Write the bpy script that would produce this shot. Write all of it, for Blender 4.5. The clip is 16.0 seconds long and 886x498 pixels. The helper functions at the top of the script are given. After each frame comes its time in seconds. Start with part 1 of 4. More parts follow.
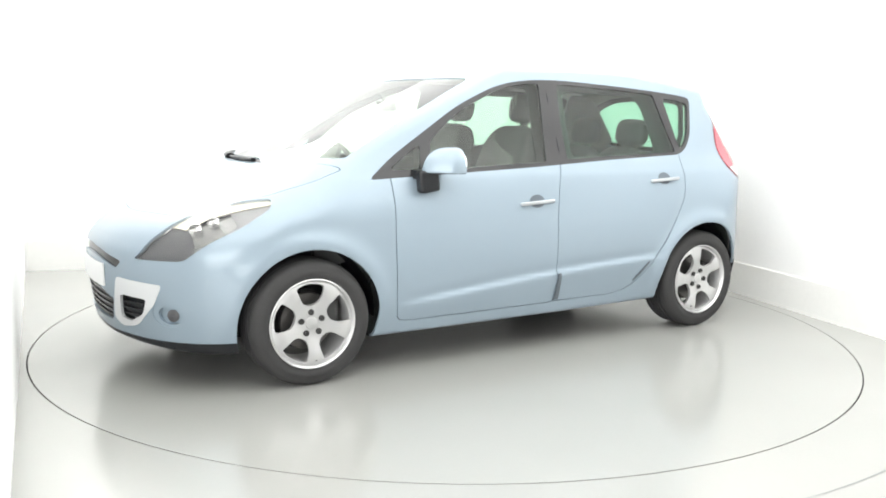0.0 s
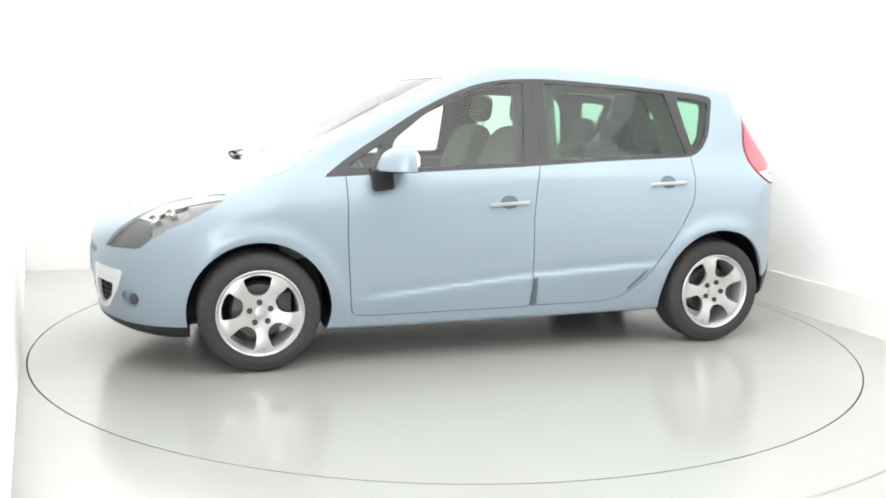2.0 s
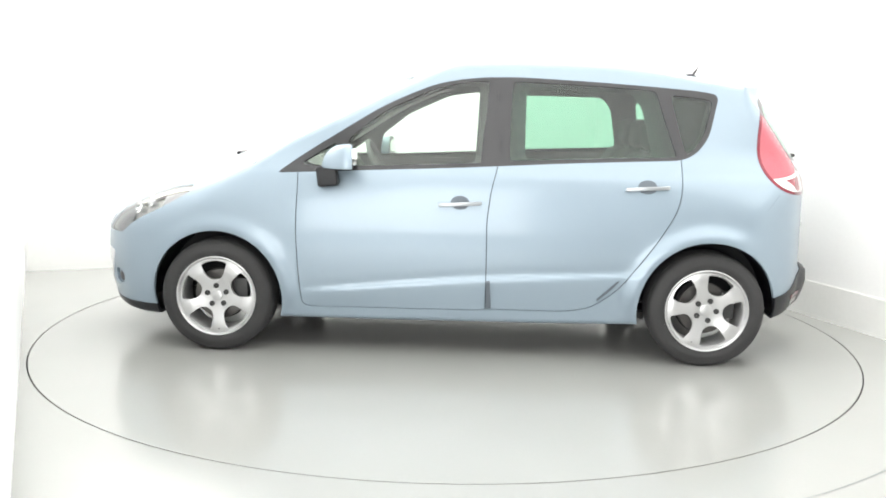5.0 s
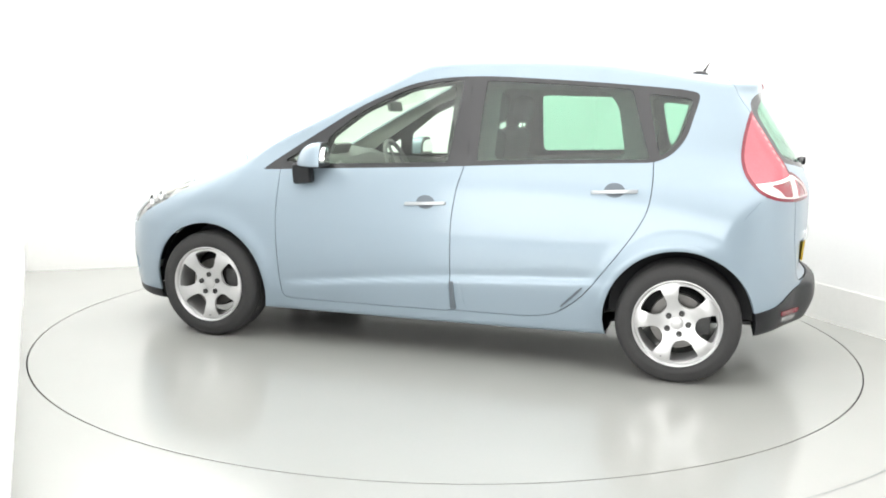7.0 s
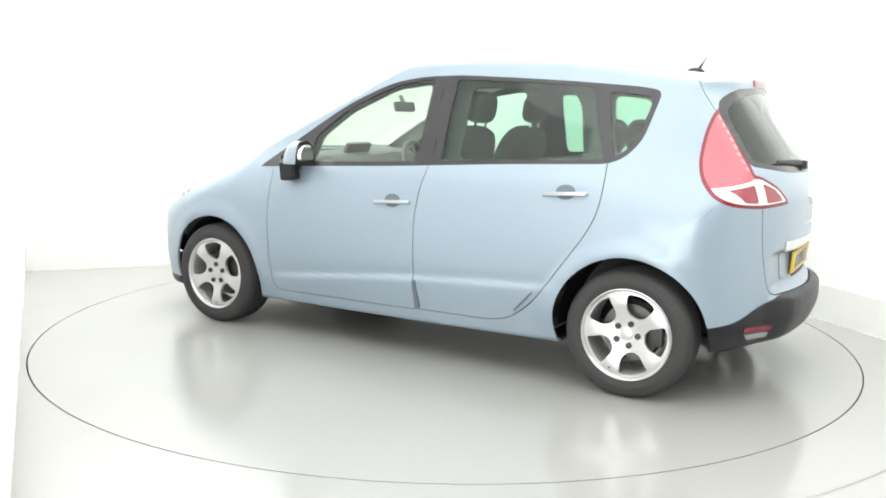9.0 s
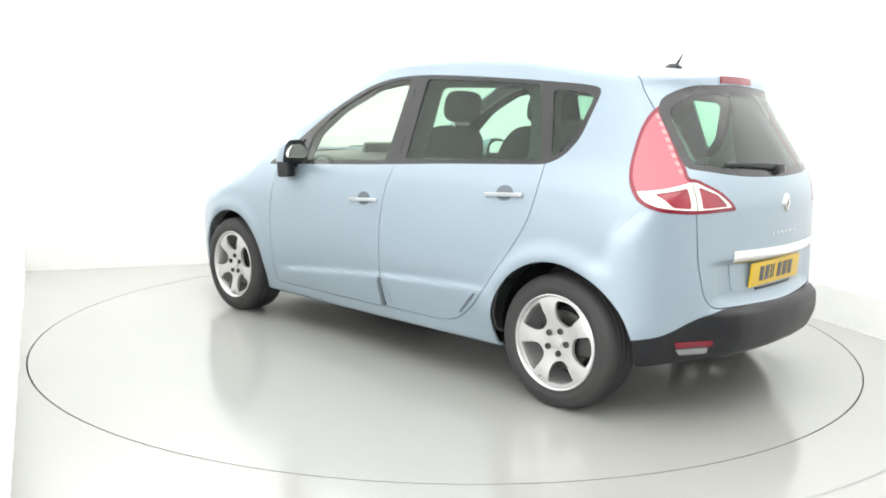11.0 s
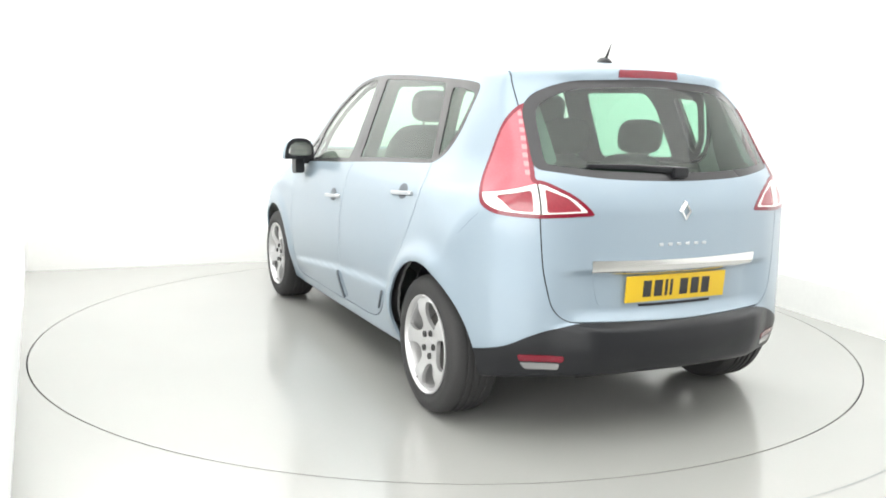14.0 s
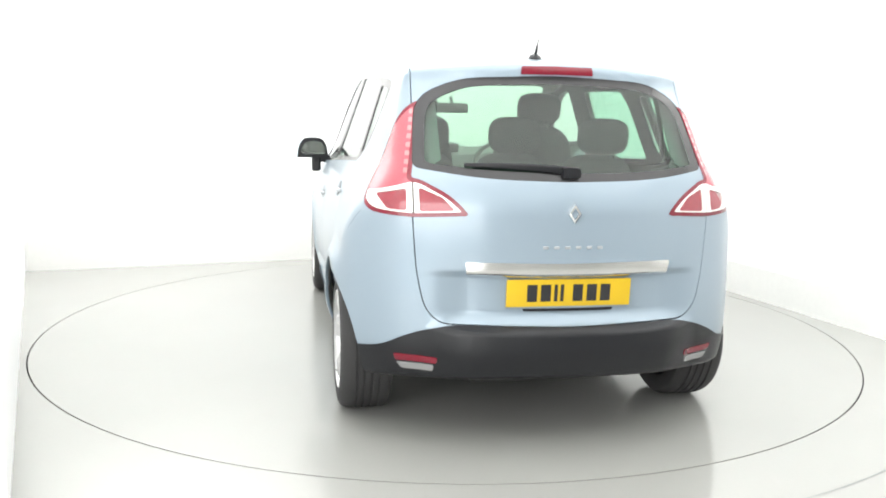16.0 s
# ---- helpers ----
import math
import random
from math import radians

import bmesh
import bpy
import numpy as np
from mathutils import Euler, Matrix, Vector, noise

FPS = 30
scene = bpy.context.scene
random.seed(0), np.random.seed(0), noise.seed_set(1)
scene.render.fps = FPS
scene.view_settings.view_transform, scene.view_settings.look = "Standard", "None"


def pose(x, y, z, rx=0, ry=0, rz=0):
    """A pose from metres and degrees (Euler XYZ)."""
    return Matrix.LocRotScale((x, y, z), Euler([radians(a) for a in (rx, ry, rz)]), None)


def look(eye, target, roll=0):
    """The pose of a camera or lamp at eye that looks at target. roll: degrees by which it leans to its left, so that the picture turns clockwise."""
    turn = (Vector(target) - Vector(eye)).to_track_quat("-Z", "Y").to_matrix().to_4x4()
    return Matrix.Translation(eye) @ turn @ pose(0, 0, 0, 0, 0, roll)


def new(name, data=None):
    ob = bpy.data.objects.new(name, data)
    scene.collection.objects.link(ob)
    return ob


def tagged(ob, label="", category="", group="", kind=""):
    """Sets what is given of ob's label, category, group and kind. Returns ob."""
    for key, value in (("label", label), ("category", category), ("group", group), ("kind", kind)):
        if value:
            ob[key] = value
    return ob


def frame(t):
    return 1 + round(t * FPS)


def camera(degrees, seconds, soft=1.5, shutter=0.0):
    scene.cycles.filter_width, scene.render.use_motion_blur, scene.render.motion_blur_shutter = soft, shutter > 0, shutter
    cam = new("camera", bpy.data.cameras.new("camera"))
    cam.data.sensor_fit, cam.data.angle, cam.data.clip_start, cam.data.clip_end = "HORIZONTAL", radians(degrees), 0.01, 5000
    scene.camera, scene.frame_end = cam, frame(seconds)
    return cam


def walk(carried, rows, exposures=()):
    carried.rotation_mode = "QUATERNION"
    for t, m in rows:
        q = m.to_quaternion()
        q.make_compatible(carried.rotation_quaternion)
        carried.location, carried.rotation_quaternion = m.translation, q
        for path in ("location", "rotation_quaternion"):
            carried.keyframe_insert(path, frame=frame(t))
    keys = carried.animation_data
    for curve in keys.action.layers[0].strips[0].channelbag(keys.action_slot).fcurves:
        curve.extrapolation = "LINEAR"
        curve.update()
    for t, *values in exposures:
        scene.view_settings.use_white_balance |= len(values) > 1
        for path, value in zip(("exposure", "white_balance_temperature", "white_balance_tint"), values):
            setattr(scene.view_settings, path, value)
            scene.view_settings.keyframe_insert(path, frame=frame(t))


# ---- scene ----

import bmesh.ops

# ---------------------------------------------------------------- camera
cam = camera(54.47, 16.0, soft=1.8)
EYE = Vector((0.0, -5.427, 1.338))
PITCH, YAW = radians(8.86), radians(-0.25)
AIM = Vector((math.sin(YAW) * math.cos(PITCH), math.cos(YAW) * math.cos(PITCH), -math.sin(PITCH)))
STAND = look(EYE, EYE + AIM, 1.14)
walk(cam, [(0.0, STAND), (16.0, STAND)], exposures=[(0.0, 0.29), (16.0, 0.29)])

# ---------------------------------------------------------------- light
world = bpy.data.worlds.new("studio_world")
scene.world = world
world.use_nodes = True
world.node_tree.nodes["Background"].inputs[0].default_value = (1.0, 1.0, 1.0, 1)
world.node_tree.nodes["Background"].inputs[1].default_value = 0.15
CEIL = 3.2


def area_lamp(name, at, target, sx, sy, watts, colour=(1.0, 1.0, 0.985)):
    d = bpy.data.lights.new(name, "AREA")
    d.shape, d.size, d.size_y, d.energy, d.color = "RECTANGLE", sx, sy, watts, colour
    ob = new(name, d)
    ob.matrix_basis = look(at, target)
    return ob


area_lamp("ceiling_light_lamp", (-0.4, -0.9, CEIL - 0.06), (-0.4, -0.899, 0.0), 8.4, 7.6, 385)
# Added fill from behind the viewpoint, no known fixture: lifts the car's near sides.
area_lamp("added_side_fill_lamp", (-2.0, -7.2, 1.75), (-0.5, 0.0, 0.9), 5.0, 3.0, 235)
# Two added fills, no known fixtures: brighten floor and kickboard along the walls.
area_lamp("added_floor_fill_lamp", (-2.3, 1.3, CEIL - 0.1), (-2.35, 1.2, 0.0), 1.5, 1.5, 45)
area_lamp("added_floor_fill_lamp", (2.7, -0.1, CEIL - 0.1), (2.75, -0.2, 0.0), 1.5, 1.5, 45)


# ---------------------------------------------------------------- materials
def mat(name, colour, rough=0.5, metal=0.0, grain=0.0, scale=60.0, bump=0.0, stain=0.0, stain_scale=2.0, coat=0.0, alpha_mix=None, spec=0.5):
    m = bpy.data.materials.new(name)
    m.use_nodes = True
    nt = m.node_tree
    b = nt.nodes["Principled BSDF"]
    b.inputs["Base Color"].default_value = (*colour, 1)
    b.inputs["Roughness"].default_value = rough
    b.inputs["Metallic"].default_value = metal
    b.inputs["Coat Weight"].default_value = coat
    b.inputs["Coat Roughness"].default_value = 0.04
    b.inputs["Specular IOR Level"].default_value = spec
    tc = nt.nodes.new("ShaderNodeTexCoord")
    if grain or bump or stain:
        n1 = nt.nodes.new("ShaderNodeTexNoise")
        n1.inputs["Scale"].default_value = scale
        n1.inputs["Detail"].default_value = 4
        nt.links.new(tc.outputs["Object"], n1.inputs["Vector"])
        n2 = nt.nodes.new("ShaderNodeTexNoise")
        n2.inputs["Scale"].default_value = stain_scale
        n2.inputs["Detail"].default_value = 5
        nt.links.new(tc.outputs["Object"], n2.inputs["Vector"])
        mix1 = nt.nodes.new("ShaderNodeMix")
        mix1.data_type, mix1.blend_type = "RGBA", "MIX"
        mix1.inputs["A"].default_value = (*[c * (1 - grain) for c in colour], 1)
        mix1.inputs["B"].default_value = (*[min(1.0, c * (1 + grain)) for c in colour], 1)
        nt.links.new(n1.outputs["Fac"], mix1.inputs["Factor"])
        mix2 = nt.nodes.new("ShaderNodeMix")
        mix2.data_type, mix2.blend_type = "RGBA", "MULTIPLY"
        mix2.inputs["Factor"].default_value = 1.0
        ramp = nt.nodes.new("ShaderNodeMapRange")
        ramp.inputs["To Min"].default_value = 1 - stain
        ramp.inputs["To Max"].default_value = 1 + stain * 0.5
        nt.links.new(n2.outputs["Fac"], ramp.inputs["Value"])
        nt.links.new(mix1.outputs["Result"], mix2.inputs["A"])
        nt.links.new(ramp.outputs["Result"], mix2.inputs["B"])
        nt.links.new(mix2.outputs["Result"], b.inputs["Base Color"])
        rr = nt.nodes.new("ShaderNodeMapRange")
        rr.inputs["To Min"].default_value = rough * 0.85
        rr.inputs["To Max"].default_value = min(1.0, rough * 1.15)
        nt.links.new(n2.outputs["Fac"], rr.inputs["Value"])
        nt.links.new(rr.outputs["Result"], b.inputs["Roughness"])
        if bump:
            bp = nt.nodes.new("ShaderNodeBump")
            bp.inputs["Strength"].default_value = bump
            bp.inputs["Distance"].default_value = 0.002
            nt.links.new(n1.outputs["Fac"], bp.inputs["Height"])
            nt.links.new(bp.outputs["Normal"], b.inputs["Normal"])
    return m


def glass(name, tint, gloss=1.0, power=5.0):
    """Thin pane: tinted see-through with a clear surface gloss."""
    m = bpy.data.materials.new(name)
    m.use_nodes = True
    nt = m.node_tree
    nt.nodes.clear()
    out = nt.nodes.new("ShaderNodeOutputMaterial")
    tr = nt.nodes.new("ShaderNodeBsdfTransparent")
    tr.inputs["Color"].default_value = (*tint, 1)
    gl = nt.nodes.new("ShaderNodeBsdfGlossy")
    gl.inputs["Roughness"].default_value = 0.03
    gl.inputs["Color"].default_value = (gloss, gloss, gloss, 1)
    fr = nt.nodes.new("ShaderNodeLayerWeight")
    fr.inputs["Blend"].default_value = 0.5
    pw = nt.nodes.new("ShaderNodeMath")
    pw.operation = "POWER"
    pw.inputs[1].default_value = power
    nt.links.new(fr.outputs["Facing"], pw.inputs[0])
    ml = nt.nodes.new("ShaderNodeMath")
    ml.operation = "MULTIPLY_ADD"
    ml.inputs[1].default_value, ml.inputs[2].default_value = 0.92, 0.05
    nt.links.new(pw.outputs[0], ml.inputs[0])
    mx = nt.nodes.new("ShaderNodeMixShader")
    nt.links.new(ml.outputs[0], mx.inputs["Fac"])
    nt.links.new(tr.outputs["BSDF"], mx.inputs[1])
    nt.links.new(gl.outputs["BSDF"], mx.inputs[2])
    nt.links.new(mx.outputs["Shader"], out.inputs["Surface"])
    return m


M_WALL = mat("white_wall_paint", (0.86, 0.86, 0.85), 0.6, grain=0.02, scale=40, stain=0.03, stain_scale=0.8, bump=0.05)
# Grey stands in for the lack of light behind the camera.
M_FARWALL = mat("dim_room_grey", (0.45, 0.46, 0.47), 0.7, grain=0.03, scale=40, stain=0.05, stain_scale=0.8)
M_SKIRT = mat("off_white_kickboard", (0.80, 0.80, 0.775), 0.45, grain=0.03, scale=30, stain=0.05, stain_scale=1.5)
M_FLOOR = mat("pale_grey_floor_paint", (0.33, 0.33, 0.316), 0.17, grain=0.02, scale=60, stain=0.05, stain_scale=1.2, spec=0.85)
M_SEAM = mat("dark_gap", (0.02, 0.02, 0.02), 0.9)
M_PAINT = mat("light_blue_metallic_paint", (0.272, 0.337, 0.392), 0.34, metal=0.20, grain=0.06, scale=900, coat=0.55, spec=0.2)
M_PAINT.node_tree.nodes["Principled BSDF"].inputs["Coat Roughness"].default_value = 0.10
M_BLACK = mat("black_textured_plastic", (0.011, 0.0118, 0.014), 0.40, grain=0.2, scale=400, bump=0.15, spec=0.35)
M_GLOSSBLACK = mat("gloss_black_trim", (0.026, 0.026, 0.028), 0.18)
M_RUBBER = mat("tyre_rubber", (0.033, 0.0325, 0.033), 0.75, grain=0.2, scale=150, bump=0.2, stain=0.2, stain_scale=9)
M_ALLOY = mat("silver_alloy", (0.56, 0.56, 0.56), 0.34, metal=0.6, grain=0.03, scale=200)
M_DARKMETAL = mat("dark_brake_metal", (0.07, 0.07, 0.07), 0.5, metal=0.5, grain=0.2, scale=60)
M_CHROME = mat("satin_chrome", (0.80, 0.80, 0.79), 0.16, metal=1.0)
M_TRIM = mat("dark_interior_trim", (0.13, 0.13, 0.13), 0.7, grain=0.15, scale=300)
M_FRAMETRIM = mat("near_black_window_trim", (0.016, 0.016, 0.017), 0.6, grain=0.15, scale=300)
M_LINING = mat("pale_headlining", (0.45, 0.45, 0.43), 0.9, grain=0.05, scale=300)
M_FABRIC = mat("dark_grey_seat_fabric", (0.075, 0.075, 0.078), 0.9, grain=0.3, scale=500, bump=0.3)
M_GLASS = glass("clear_green_glass", (0.87, 0.965, 0.88))
M_PRIVACY = glass("smoked_glass", (0.53, 0.78, 0.64))
M_SCREEN = glass("windscreen_glass", (0.82, 0.93, 0.82), 0.85, 3.6)
M_LENS = glass("clear_lamp_lens", (0.95, 0.95, 0.95))
M_RED = mat("red_lamp_lens", (0.17, 0.007, 0.020), 0.16, grain=0.1, scale=90, coat=0.25)
M_INSERT = mat("rose_lamp_lens", (0.27, 0.035, 0.05), 0.15, grain=0.25, scale=140, coat=0.5)
M_WHITELENS = mat("white_lamp_lens", (0.75, 0.72, 0.70), 0.15, coat=1.0)
M_PINK = mat("pale_red_lamp_lens", (0.43, 0.085, 0.110), 0.14, grain=0.15, scale=120, coat=0.5)
M_LAMPGREY = mat("grey_lamp_housing", (0.075, 0.075, 0.08), 0.35, grain=0.1, scale=120)
M_LAMPCHROME = mat("lamp_reflector_metal", (0.24, 0.24, 0.235), 0.22, metal=0.8, grain=0.15, scale=70)
M_LAMPCREAM = mat("cream_lamp_lens", (0.62, 0.58, 0.46), 0.2, grain=0.2, scale=120, coat=1.0)
M_LAMPMID = mat("mid_grey_lamp_bezel", (0.20, 0.20, 0.20), 0.3, metal=0.4, grain=0.15, scale=90)
M_SILVERPAINT = mat("silver_paint", (0.70, 0.71, 0.72), 0.3, metal=0.4, coat=0.5)
M_MIRROR = mat("mirror_silvering", (0.85, 0.87, 0.86), 0.05, metal=1.0)
M_BRAKE = mat("brake_disc_steel", (0.13, 0.125, 0.12), 0.4, metal=0.9, grain=0.15, scale=90)
M_GREYLENS = mat("grey_lamp_lens", (0.22, 0.22, 0.22), 0.2, coat=1.0)
M_HANDLE = mat("silver_handle_paint", (0.46, 0.48, 0.50), 0.3, metal=0.5, coat=0.5)
# Darkened body tone: painted shade on handles and door edges, also thin seams.
M_SHADESEAM = mat("blue_grey_shade_and_seam", (0.10, 0.12, 0.14), 0.5, grain=0.1, scale=100)
M_LED = mat("pale_pink_lens", (0.50, 0.20, 0.21), 0.15, coat=1.0)
M_YELLOW = mat("yellow_plate", (0.62, 0.41, 0.014), 0.35)
M_WHITEPLATE = mat("white_plate", (0.85, 0.85, 0.85), 0.35)


# ---------------------------------------------------------------- mesh tools
def hermite(xs, ys):
    """Smooth monotone curve through points."""
    xs, ys = np.array(xs, float), np.array(ys, float)
    h, d = np.diff(xs), np.diff(ys) / np.diff(xs)
    m = np.zeros(len(xs))
    m[0], m[-1] = d[0], d[-1]
    for i in range(1, len(xs) - 1):
        if d[i - 1] * d[i] > 0:
            w1, w2 = 2 * h[i] + h[i - 1], h[i] + 2 * h[i - 1]
            m[i] = (w1 + w2) / (w1 / d[i - 1] + w2 / d[i])

    def at(x):
        x = np.asarray(x, float)
        i = np.clip(np.searchsorted(xs, x) - 1, 0, len(xs) - 2)
        t = np.clip((x - xs[i]) / h[i], 0, 1)
        a = ys[i] * (1 + 2 * t) * (1 - t) ** 2 + m[i] * h[i] * t * (1 - t) ** 2
        b = ys[i + 1] * t * t * (3 - 2 * t) + m[i + 1] * h[i] * t * t * (t - 1)
        over = np.where(x > xs[-1], (x - xs[-1]) * m[-1], 0) + np.where(x < xs[0], (x - xs[0]) * m[0], 0)
        return a + b + over
    return at


def smax(a, b, r):
    return np.maximum(a, b) + np.maximum(r - np.abs(a - b), 0) ** 2 / (4 * r)


def smin(a, b, r):
    return -smax(-a, -b, r)


def step(x, a, b):
    t = np.clip((x - a) / (b - a), 0, 1)
    return t * t * (3 - 2 * t)


def rounded(pts, r=0.02, n=4):
    """Closed polygon with rounded corners; a point may carry its own radius."""
    out, k = [], len(pts)
    for i in range(k):
        p, a, b = np.array(pts[i][:2]), np.array(pts[i - 1][:2]), np.array(pts[(i + 1) % k][:2])
        rr = pts[i][2] if len(pts[i]) > 2 else r
        la, lb = np.linalg.norm(a - p), np.linalg.norm(b - p)
        q = min(rr, la * 0.48, lb * 0.48)
        s, e = p + (a - p) / la * q, p + (b - p) / lb * q
        for j in range(n + 1):
            t = j / n
            out.append((1 - t) ** 2 * s + 2 * t * (1 - t) * p + t * t * e)
    return np.array(out)


def sdf(poly, x, y):
    """Signed distance to a closed polygon, negative inside."""
    best, inside = np.full(x.shape, 1e9), np.zeros(x.shape, bool)
    for (ax, ay), (bx, by) in zip(poly, np.roll(poly, -1, axis=0)):
        dx, dy = bx - ax, by - ay
        l2 = dx * dx + dy * dy
        if l2 < 1e-12:
            continue
        t = np.clip(((x - ax) * dx + (y - ay) * dy) / l2, 0, 1)
        best = np.minimum(best, (x - ax - t * dx) ** 2 + (y - ay - t * dy) ** 2)
        if ay != by:
            inside ^= ((ay > y) != (by > y)) & (x < (bx - ax) * (y - ay) / (by - ay) + ax)
    return np.where(inside, -1, 1) * np.sqrt(best)


class Sheet:
    """A triangle sheet with smooth normals, which can be cut along any scalar field."""

    def __init__(self, v, t, n):
        self.v, self.t, self.n = v, t, n

    def compact(self):
        used = np.unique(self.t)
        back = np.zeros(len(self.v), int)
        back[used] = np.arange(len(used))
        return Sheet(self.v[used], back[self.t] if len(self.t) else self.t, self.n[used])

    def cut(self, f):
        """(inside, outside) of f < 0."""
        f = np.where(np.abs(f) < 1e-5, 1e-5, f)
        v, n, t = self.v, self.n, self.t
        s = f[t] < 0
        c = s.sum(1)
        ins, outs = [t[c == 3]], [t[c == 0]]
        mixed, sm, cm = t[(c == 1) | (c == 2)], s[(c == 1) | (c == 2)], c[(c == 1) | (c == 2)]
        if len(mixed):
            odd = np.where(cm == 1, sm.argmax(1), (~sm).argmax(1))
            r = np.arange(len(mixed))
            a, b, d = mixed[r, odd], mixed[r, (odd + 1) % 3], mixed[r, (odd + 2) % 3]
            e = np.concatenate([np.stack([a, b], 1), np.stack([a, d], 1)])
            key, inv = np.unique(np.sort(e, 1), axis=0, return_inverse=True)
            inv = inv.ravel()
            w = (f[key[:, 0]] / (f[key[:, 0]] - f[key[:, 1]]))[:, None]
            nv = v[key[:, 0]] * (1 - w) + v[key[:, 1]] * w
            nn = n[key[:, 0]] * (1 - w) + n[key[:, 1]] * w
            p, q = len(v) + inv[:len(mixed)], len(v) + inv[len(mixed):]
            v, n = np.concatenate([v, nv]), np.concatenate([n, nn])
            tip, base = np.stack([a, p, q], 1), np.concatenate([np.stack([p, b, d], 1), np.stack([p, d, q], 1)])
            one = cm == 1
            two = np.concatenate([one, one])
            ins += [tip[one], base[~two]]
            outs += [tip[~one], base[two]]
        return Sheet(v, np.concatenate(ins), n).compact(), Sheet(v, np.concatenate(outs), n).compact()

    def fine(self, times=2):
        """Each triangle split in four, so that small outlines can be cut."""
        s = self
        for _ in range(times):
            t, k = s.t, len(s.v)
            e = np.concatenate([t[:, [0, 1]], t[:, [1, 2]], t[:, [2, 0]]])
            key, inv = np.unique(np.sort(e, 1), axis=0, return_inverse=True)
            a, b, c = (k + inv.ravel()).reshape(3, -1)
            v = np.concatenate([s.v, (s.v[key[:, 0]] + s.v[key[:, 1]]) / 2])
            n = np.concatenate([s.n, (s.n[key[:, 0]] + s.n[key[:, 1]]) / 2])
            t = np.concatenate([np.stack(q, 1) for q in ((t[:, 0], a, c), (a, t[:, 1], b), (c, b, t[:, 2]), (a, b, c))])
            s = Sheet(v, t, n)
        return s

    def near(self, lo, hi):
        """The part of the sheet inside a box."""
        p = self.v[self.t].mean(1)
        return Sheet(self.v, self.t[((p > lo) & (p < hi)).all(1)], self.n).compact()


def link_mesh(name, v, f, mats, parent=None, normals=None, index=None, smooth=True):
    me = bpy.data.meshes.new(name)
    me.from_pydata([tuple(p) for p in v], [], [tuple(int(k) for k in q) for q in f])
    for m in (mats if isinstance(mats, (list, tuple)) else [mats]):
        me.materials.append(m)
    me.polygons.foreach_set("use_smooth", [smooth] * len(me.polygons))
    if index is not None:
        me.polygons.foreach_set("material_index", [int(i) for i in index])
    me.update()
    if normals is not None:
        me.normals_split_custom_set_from_vertices([tuple(q) for q in normals])
    ob = new(name, me)
    ob.parent = parent
    return ob


def skin(name, sheet, material, parent, thick=0.012, inner=None, label="", off=0.0):
    """A sheet with thickness: outer face, inner face and rim."""
    n = sheet.n / np.maximum(np.linalg.norm(sheet.n, axis=1), 1e-9)[:, None]
    v, t = sheet.v + n * off, sheet.t
    k = len(v)
    if thick > 0:
        e = np.concatenate([t[:, [0, 1]], t[:, [1, 2]], t[:, [2, 0]]])
        key = e[:, 0] * (k + 1) + e[:, 1]
        rev = e[:, 1] * (k + 1) + e[:, 0]
        rim = e[~np.isin(key, rev)]
        ids = np.unique(rim)
        r0 = {j: 2 * k + i for i, j in enumerate(ids)}
        r1 = {j: 2 * k + len(ids) + i for i, j in enumerate(ids)}
        # rim normals point out of the sheet, along its face
        rn = np.zeros((k, 3))
        d = v[rim[:, 1]] - v[rim[:, 0]]
        o = np.cross(d, n[rim[:, 0]])
        np.add.at(rn, rim[:, 0], o)
        np.add.at(rn, rim[:, 1], o)
        rn = rn / np.maximum(np.linalg.norm(rn, axis=1), 1e-9)[:, None]
        vv = np.concatenate([v, v - n * thick, v[ids], (v - n * thick)[ids]])
        nn = np.concatenate([n, -n, rn[ids], rn[ids]])
        quads = [(r0[b], r0[a], r1[a], r1[b]) for a, b in rim]
        faces = [tuple(q) for q in t] + [(c + k, b + k, a + k) for a, b, c in t] + quads
        idx = [0] * len(t) + [1 if inner else 0] * len(t) + [0] * len(quads)
        ob = link_mesh(name, vv, faces, [material, inner] if inner else [material], parent, nn, idx)
    else:
        ob = link_mesh(name, v, t, material, parent, n)
    if label:
        tagged(ob, label)
    return ob


def part(name, bm, material, parent=None, label="", smooth=True):
    me = bpy.data.meshes.new(name)
    bmesh.ops.recalc_face_normals(bm, faces=bm.faces[:])
    bm.to_mesh(me)
    bm.free()
    for m in (material if isinstance(material, (list, tuple)) else [material]):
        me.materials.append(m)
    me.polygons.foreach_set("use_smooth", [smooth] * len(me.polygons))
    if smooth:
        me.set_sharp_from_angle(angle=radians(38))
    ob = new(name, me)
    ob.parent = parent
    if label:
        tagged(ob, label)
    return ob


def box(bm, size, at=(0, 0, 0), rot=(0, 0, 0), bevel=0.0, seg=2):
    m = pose(*at, *rot) @ Matrix.Diagonal((*size, 1))
    r = bmesh.ops.create_cube(bm, size=1.0, matrix=m)
    if bevel:
        es = list({e for v in r["verts"] for e in v.link_edges})
        bmesh.ops.bevel(bm, geom=es, offset=bevel, segments=seg, profile=0.7, affect="EDGES")
    return bm


def lathe(profile, seg=64, axis="y", closed=False):
    """Turn (radius, along) pairs round the y axis."""
    bm = bmesh.new()
    rings = []
    for k in range(seg):
        a = 2 * math.pi * k / seg
        rings.append([bm.verts.new((r * math.cos(a), y, r * math.sin(a))) for r, y in profile])
    for k in range(seg):
        p, q = rings[k], rings[(k + 1) % seg]
        for i in range(len(profile) - (0 if closed else 1)):
            j = (i + 1) % len(profile)
            bm.faces.new((p[i], p[j], q[j], q[i]))
    return bm


